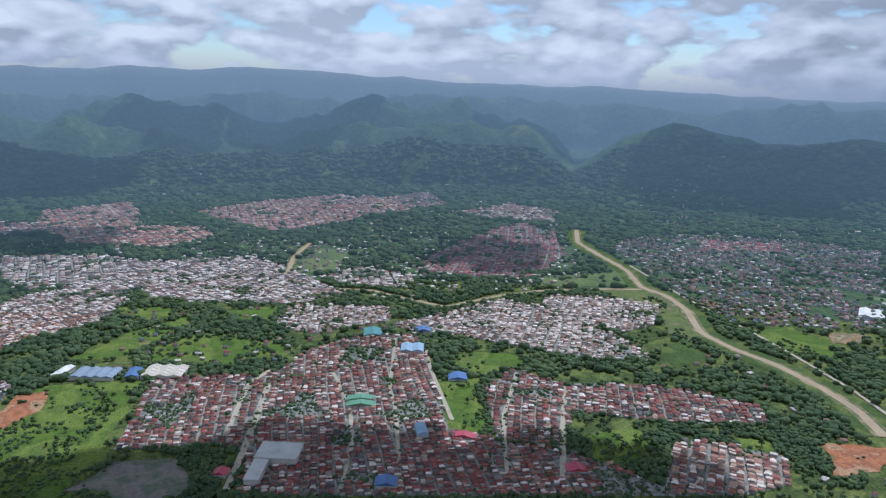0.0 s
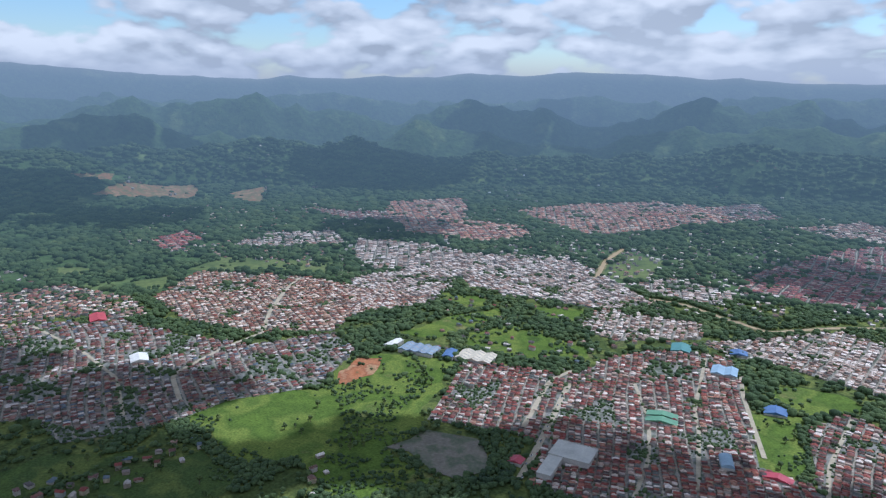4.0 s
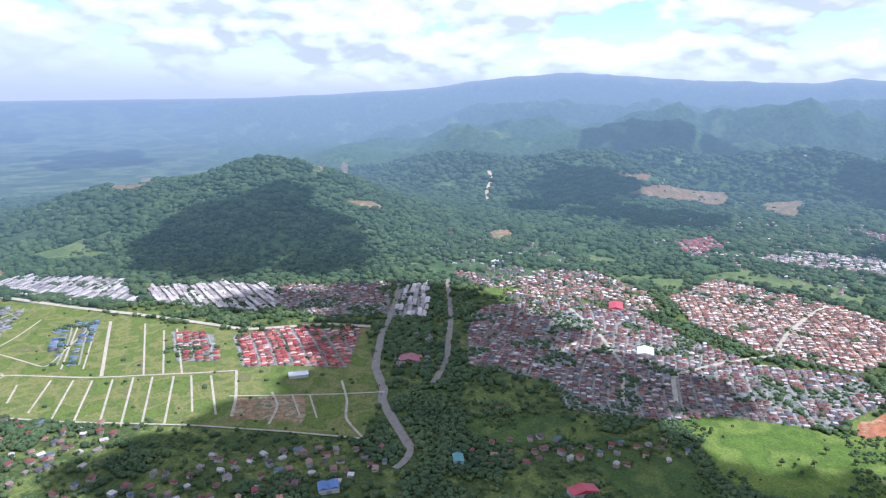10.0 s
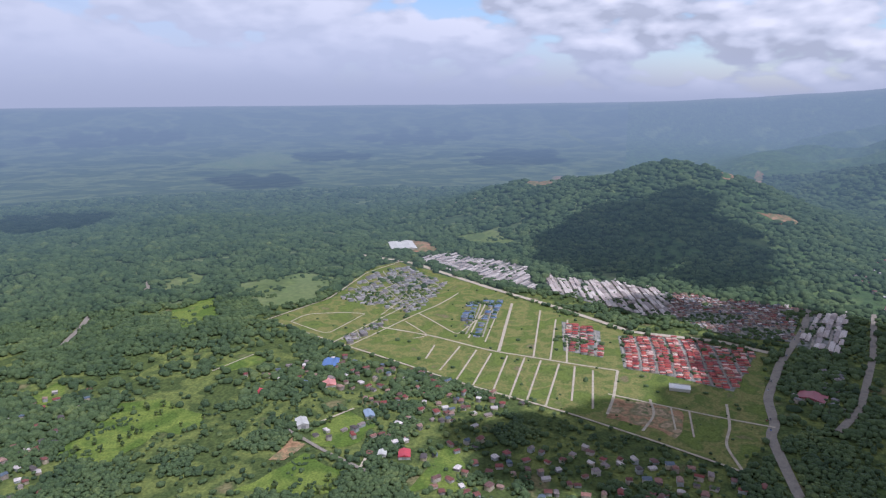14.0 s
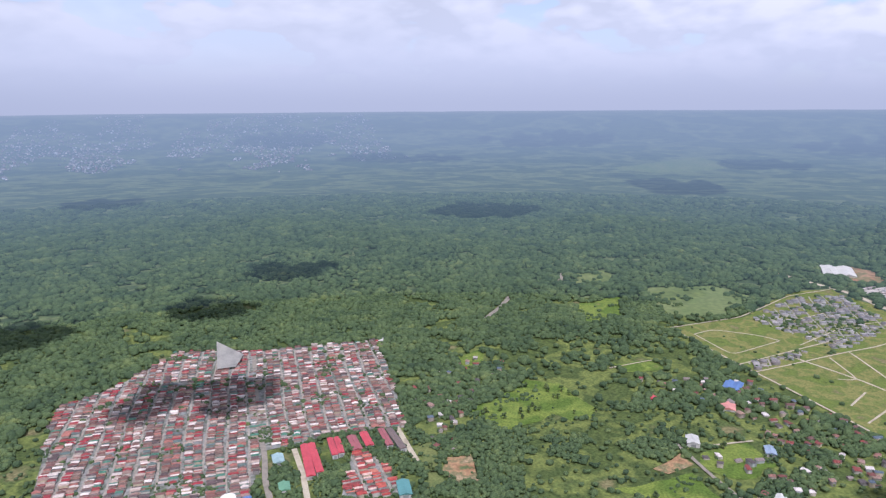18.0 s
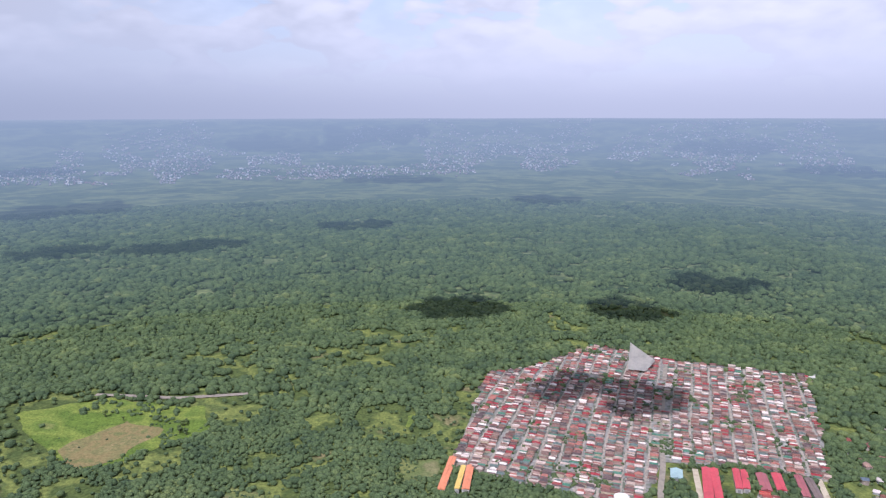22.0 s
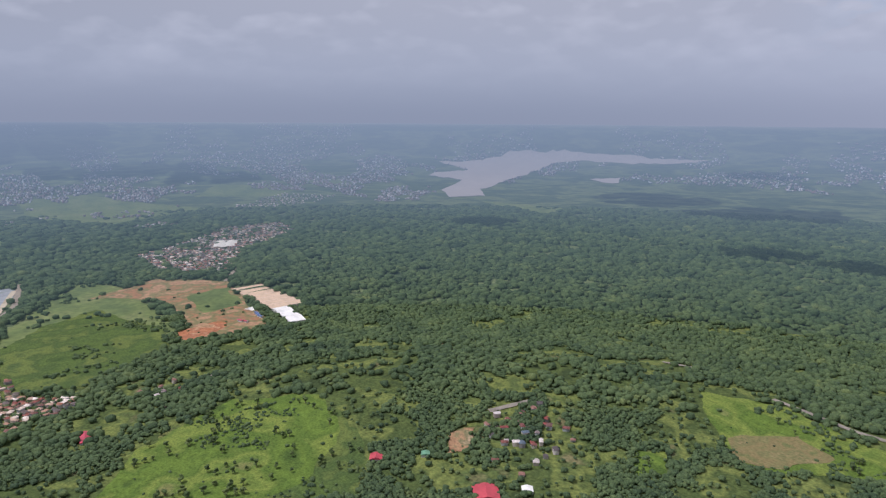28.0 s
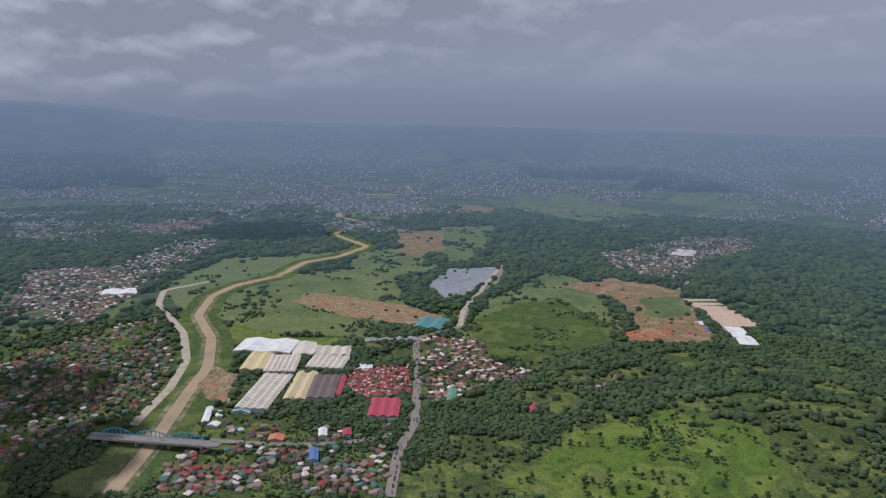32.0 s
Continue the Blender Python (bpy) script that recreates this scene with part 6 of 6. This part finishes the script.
# ---- single trees on the meadows and along the lanes ----
def tree_kinds():
    """Four trees: a forked tapering trunk, and a crown of many clumps of leaves with gaps between them."""
    kinds = []
    for k in range(4):
        rng = np.random.RandomState(700 + k)
        bm = bmesh.new()
        tip = Vector((rng.uniform(-.06, .06), rng.uniform(-.06, .06), 0.55))
        limbs = [(Vector((0, 0, -0.05)), tip, 0.045, 0.03)]
        for i in range(4):
            q = i * 1.57 + rng.uniform(-.4, .4)
            limbs.append((tip * 0.8, Vector((0.26 * math.cos(q), 0.26 * math.sin(q), rng.uniform(0.62, 0.8))), 0.022, 0.008))
        for p, q, r0, r1 in limbs:
            way = q - p
            m = Matrix.Translation((p + q) / 2) @ way.to_track_quat("Z", "Y").to_matrix().to_4x4()
            bmesh.ops.create_cone(bm, cap_ends=False, segments=6, radius1=r0, radius2=r1, depth=way.length, matrix=m)
        trunk = bpy.data.meshes.new("trunk")
        bm.to_mesh(trunk)
        bm.free()
        trunk.materials.append(BARK)
        n = 11
        v, t = ball(2)
        q, lift = rng.uniform(0, 6.28, n), rng.uniform(0.48, 0.95, n)
        reach = rng.uniform(0.08, 0.34, n) * np.sqrt(np.clip(1.2 - lift, 0.1, 1))
        size = rng.uniform(0.12, 0.23, n)
        place = np.column_stack([np.cos(q) * reach, np.sin(q) * reach, lift])
        variants = np.stack([lumpy(v, 800 + k * 20 + i, 0.3) for i in range(n)])
        verts, tris = many(variants, t, place, rng.uniform(0, 6.28, n), np.column_stack([size, size, size * 0.75]))
        kinds.append((trunk, tri_mesh("crown", verts, tris, [LEAVES_SINGLE])))
    return kinds


def single_trees(count):
    rng = np.random.RandomState(77)
    kinds = tree_kinds()
    x, y = rng.uniform(-1000, 1000, 16000), rng.uniform(-1000, 1000, 16000)
    r, az = np.hypot(x, y), np.degrees(np.arctan2(-x, y))
    ok = (r > 630) & (r < 1000) & (cover_at(x, y) == 1) & ~((az < -33) & (az > -64)) & (value_noise(x, y, 40, 91) > 0.5)
    for k in np.where(ok)[0][:count]:
        ob = new("tree")
        high = rng.uniform(6, 11)
        ob.matrix_basis = Matrix.Translation((x[k], y[k], float(ground_z(x[k], y[k])))) @ Matrix.Rotation(rng.uniform(0, 6.28), 4, "Z") @ Matrix.Diagonal((high * 1.05, high * 1.05, high, 1))
        tagged(ob, "round green broadleaf tree standing on grass", "tree", "single trees on the meadows")
        for name, me in zip(("trunk", "crown"), kinds[rng.randint(0, 4)]):
            new(name, me).parent = ob


single_trees(220)


# ---- cars on the roads ----
PAINTS = [surface("car_paint_" + n, [c, tuple(v * 1.1 for v in c)], size=2, fine=0.5, rough=0.3, gloss=0.6, stain=0.05) for n, c in
          (("white", (.75, .75, .75)), ("silver", (.5, .5, .52)), ("black", (.03, .03, .035)), ("red", (.45, .04, .04)), ("blue", (.06, .14, .35)))]
GLASS = surface("car_glass", [(.03, .04, .05), (.04, .05, .06)], size=1, fine=0.5, rough=0.1, gloss=0.6, stain=0.05)
TYRE = surface("tyre_rubber", [(.02, .02, .02), (.03, .03, .03)], size=1, fine=0.3, rough=0.9)


def car_parts():
    body = prism([(-2.1, .35), (2.1, .35), (2.15, .8), (1.1, .95), (-2.0, .98), (-2.15, .7)], -.85, .85)
    cabin = prism([(-1.8, .95), (1.0, .95), (.4, 1.5), (-1.4, 1.5)], -.75, .75)
    wheel = bmesh.new()
    bmesh.ops.create_cone(wheel, cap_ends=True, segments=12, radius1=.33, radius2=.33, depth=.22, matrix=Matrix.Rotation(radians(90), 4, "X"))
    meshes = {}
    for name, bm in (("body", body), ("cabin", cabin), ("wheel", wheel)):
        meshes[name] = bpy.data.meshes.new(name)
        bm.to_mesh(meshes[name])
        bm.free()
    meshes["cabin"].materials.append(GLASS)
    meshes["wheel"].materials.append(TYRE)
    bodies = []
    for paint in PAINTS:
        me = meshes["body"].copy()
        me.materials.append(paint)
        bodies.append(me)
    return bodies, meshes["cabin"], meshes["wheel"]


CAR_BODIES, CAR_CABIN, CAR_WHEEL = car_parts()
CAR_TONES = ("white", "silver", "black", "red", "blue")


def cars(line, count, seed, lift):
    rng = np.random.RandomState(seed)
    pts = np.array(line, float)
    lengths = np.hypot(*np.diff(pts, axis=0).T)
    for k in range(count):
        s = rng.uniform(0, lengths.sum())
        i = int(np.searchsorted(np.cumsum(lengths), s))
        i = min(i, len(lengths) - 1)
        f = (s - lengths[:i].sum()) / lengths[i]
        way = (pts[i + 1] - pts[i]) / lengths[i]
        side = 2.3 * rng.choice([-1, 1])
        x, y = pts[i] + way * lengths[i] * f + np.array([-way[1], way[0]]) * side
        tone = rng.randint(0, 5)
        ob = new("car")
        ob.matrix_basis = pose(x, y, float(ground_z(x, y)) + lift, 0, 0, math.degrees(math.atan2(way[1], way[0])) + (180 if side < 0 else 0))
        tagged(ob, CAR_TONES[tone] + " car standing on the concrete road", "car", "cars on the roads")
        new("body", CAR_BODIES[tone]).parent = ob
        new("cabin", CAR_CABIN).parent = ob
        for wx in (-1.35, 1.35):
            for wy in (-.8, .8):
                w = new("wheel", CAR_WHEEL)
                w.parent, w.location = ob, (wx, wy, .33)


cars([(718, -36), (819, -52), (899, -80), (1095, -101), (1239, -108)], 46, 5, 1.9)
cars([(858, 169), (844, 82), (846, 9), (867, -51)], 14, 6, 1.9)
cars([(-873, 247), (-982, 271), (-1129, 325), (-1300, 407)], 8, 7, 1.9)
cars([(-104, 650), (-115, 743)], 3, 8, 1.9)
cars([(-225, 655), (-228, 751), (-243, 891)], 12, 9, 1.9)

# ---- the woods ----
woods("near_woods", 4.5, 610, 950, 1, 31, 5.5, LEAVES)
woods("middle_woods", 7.0, 950, BACKDROP, 1, 41, 6.5, LEAVES)
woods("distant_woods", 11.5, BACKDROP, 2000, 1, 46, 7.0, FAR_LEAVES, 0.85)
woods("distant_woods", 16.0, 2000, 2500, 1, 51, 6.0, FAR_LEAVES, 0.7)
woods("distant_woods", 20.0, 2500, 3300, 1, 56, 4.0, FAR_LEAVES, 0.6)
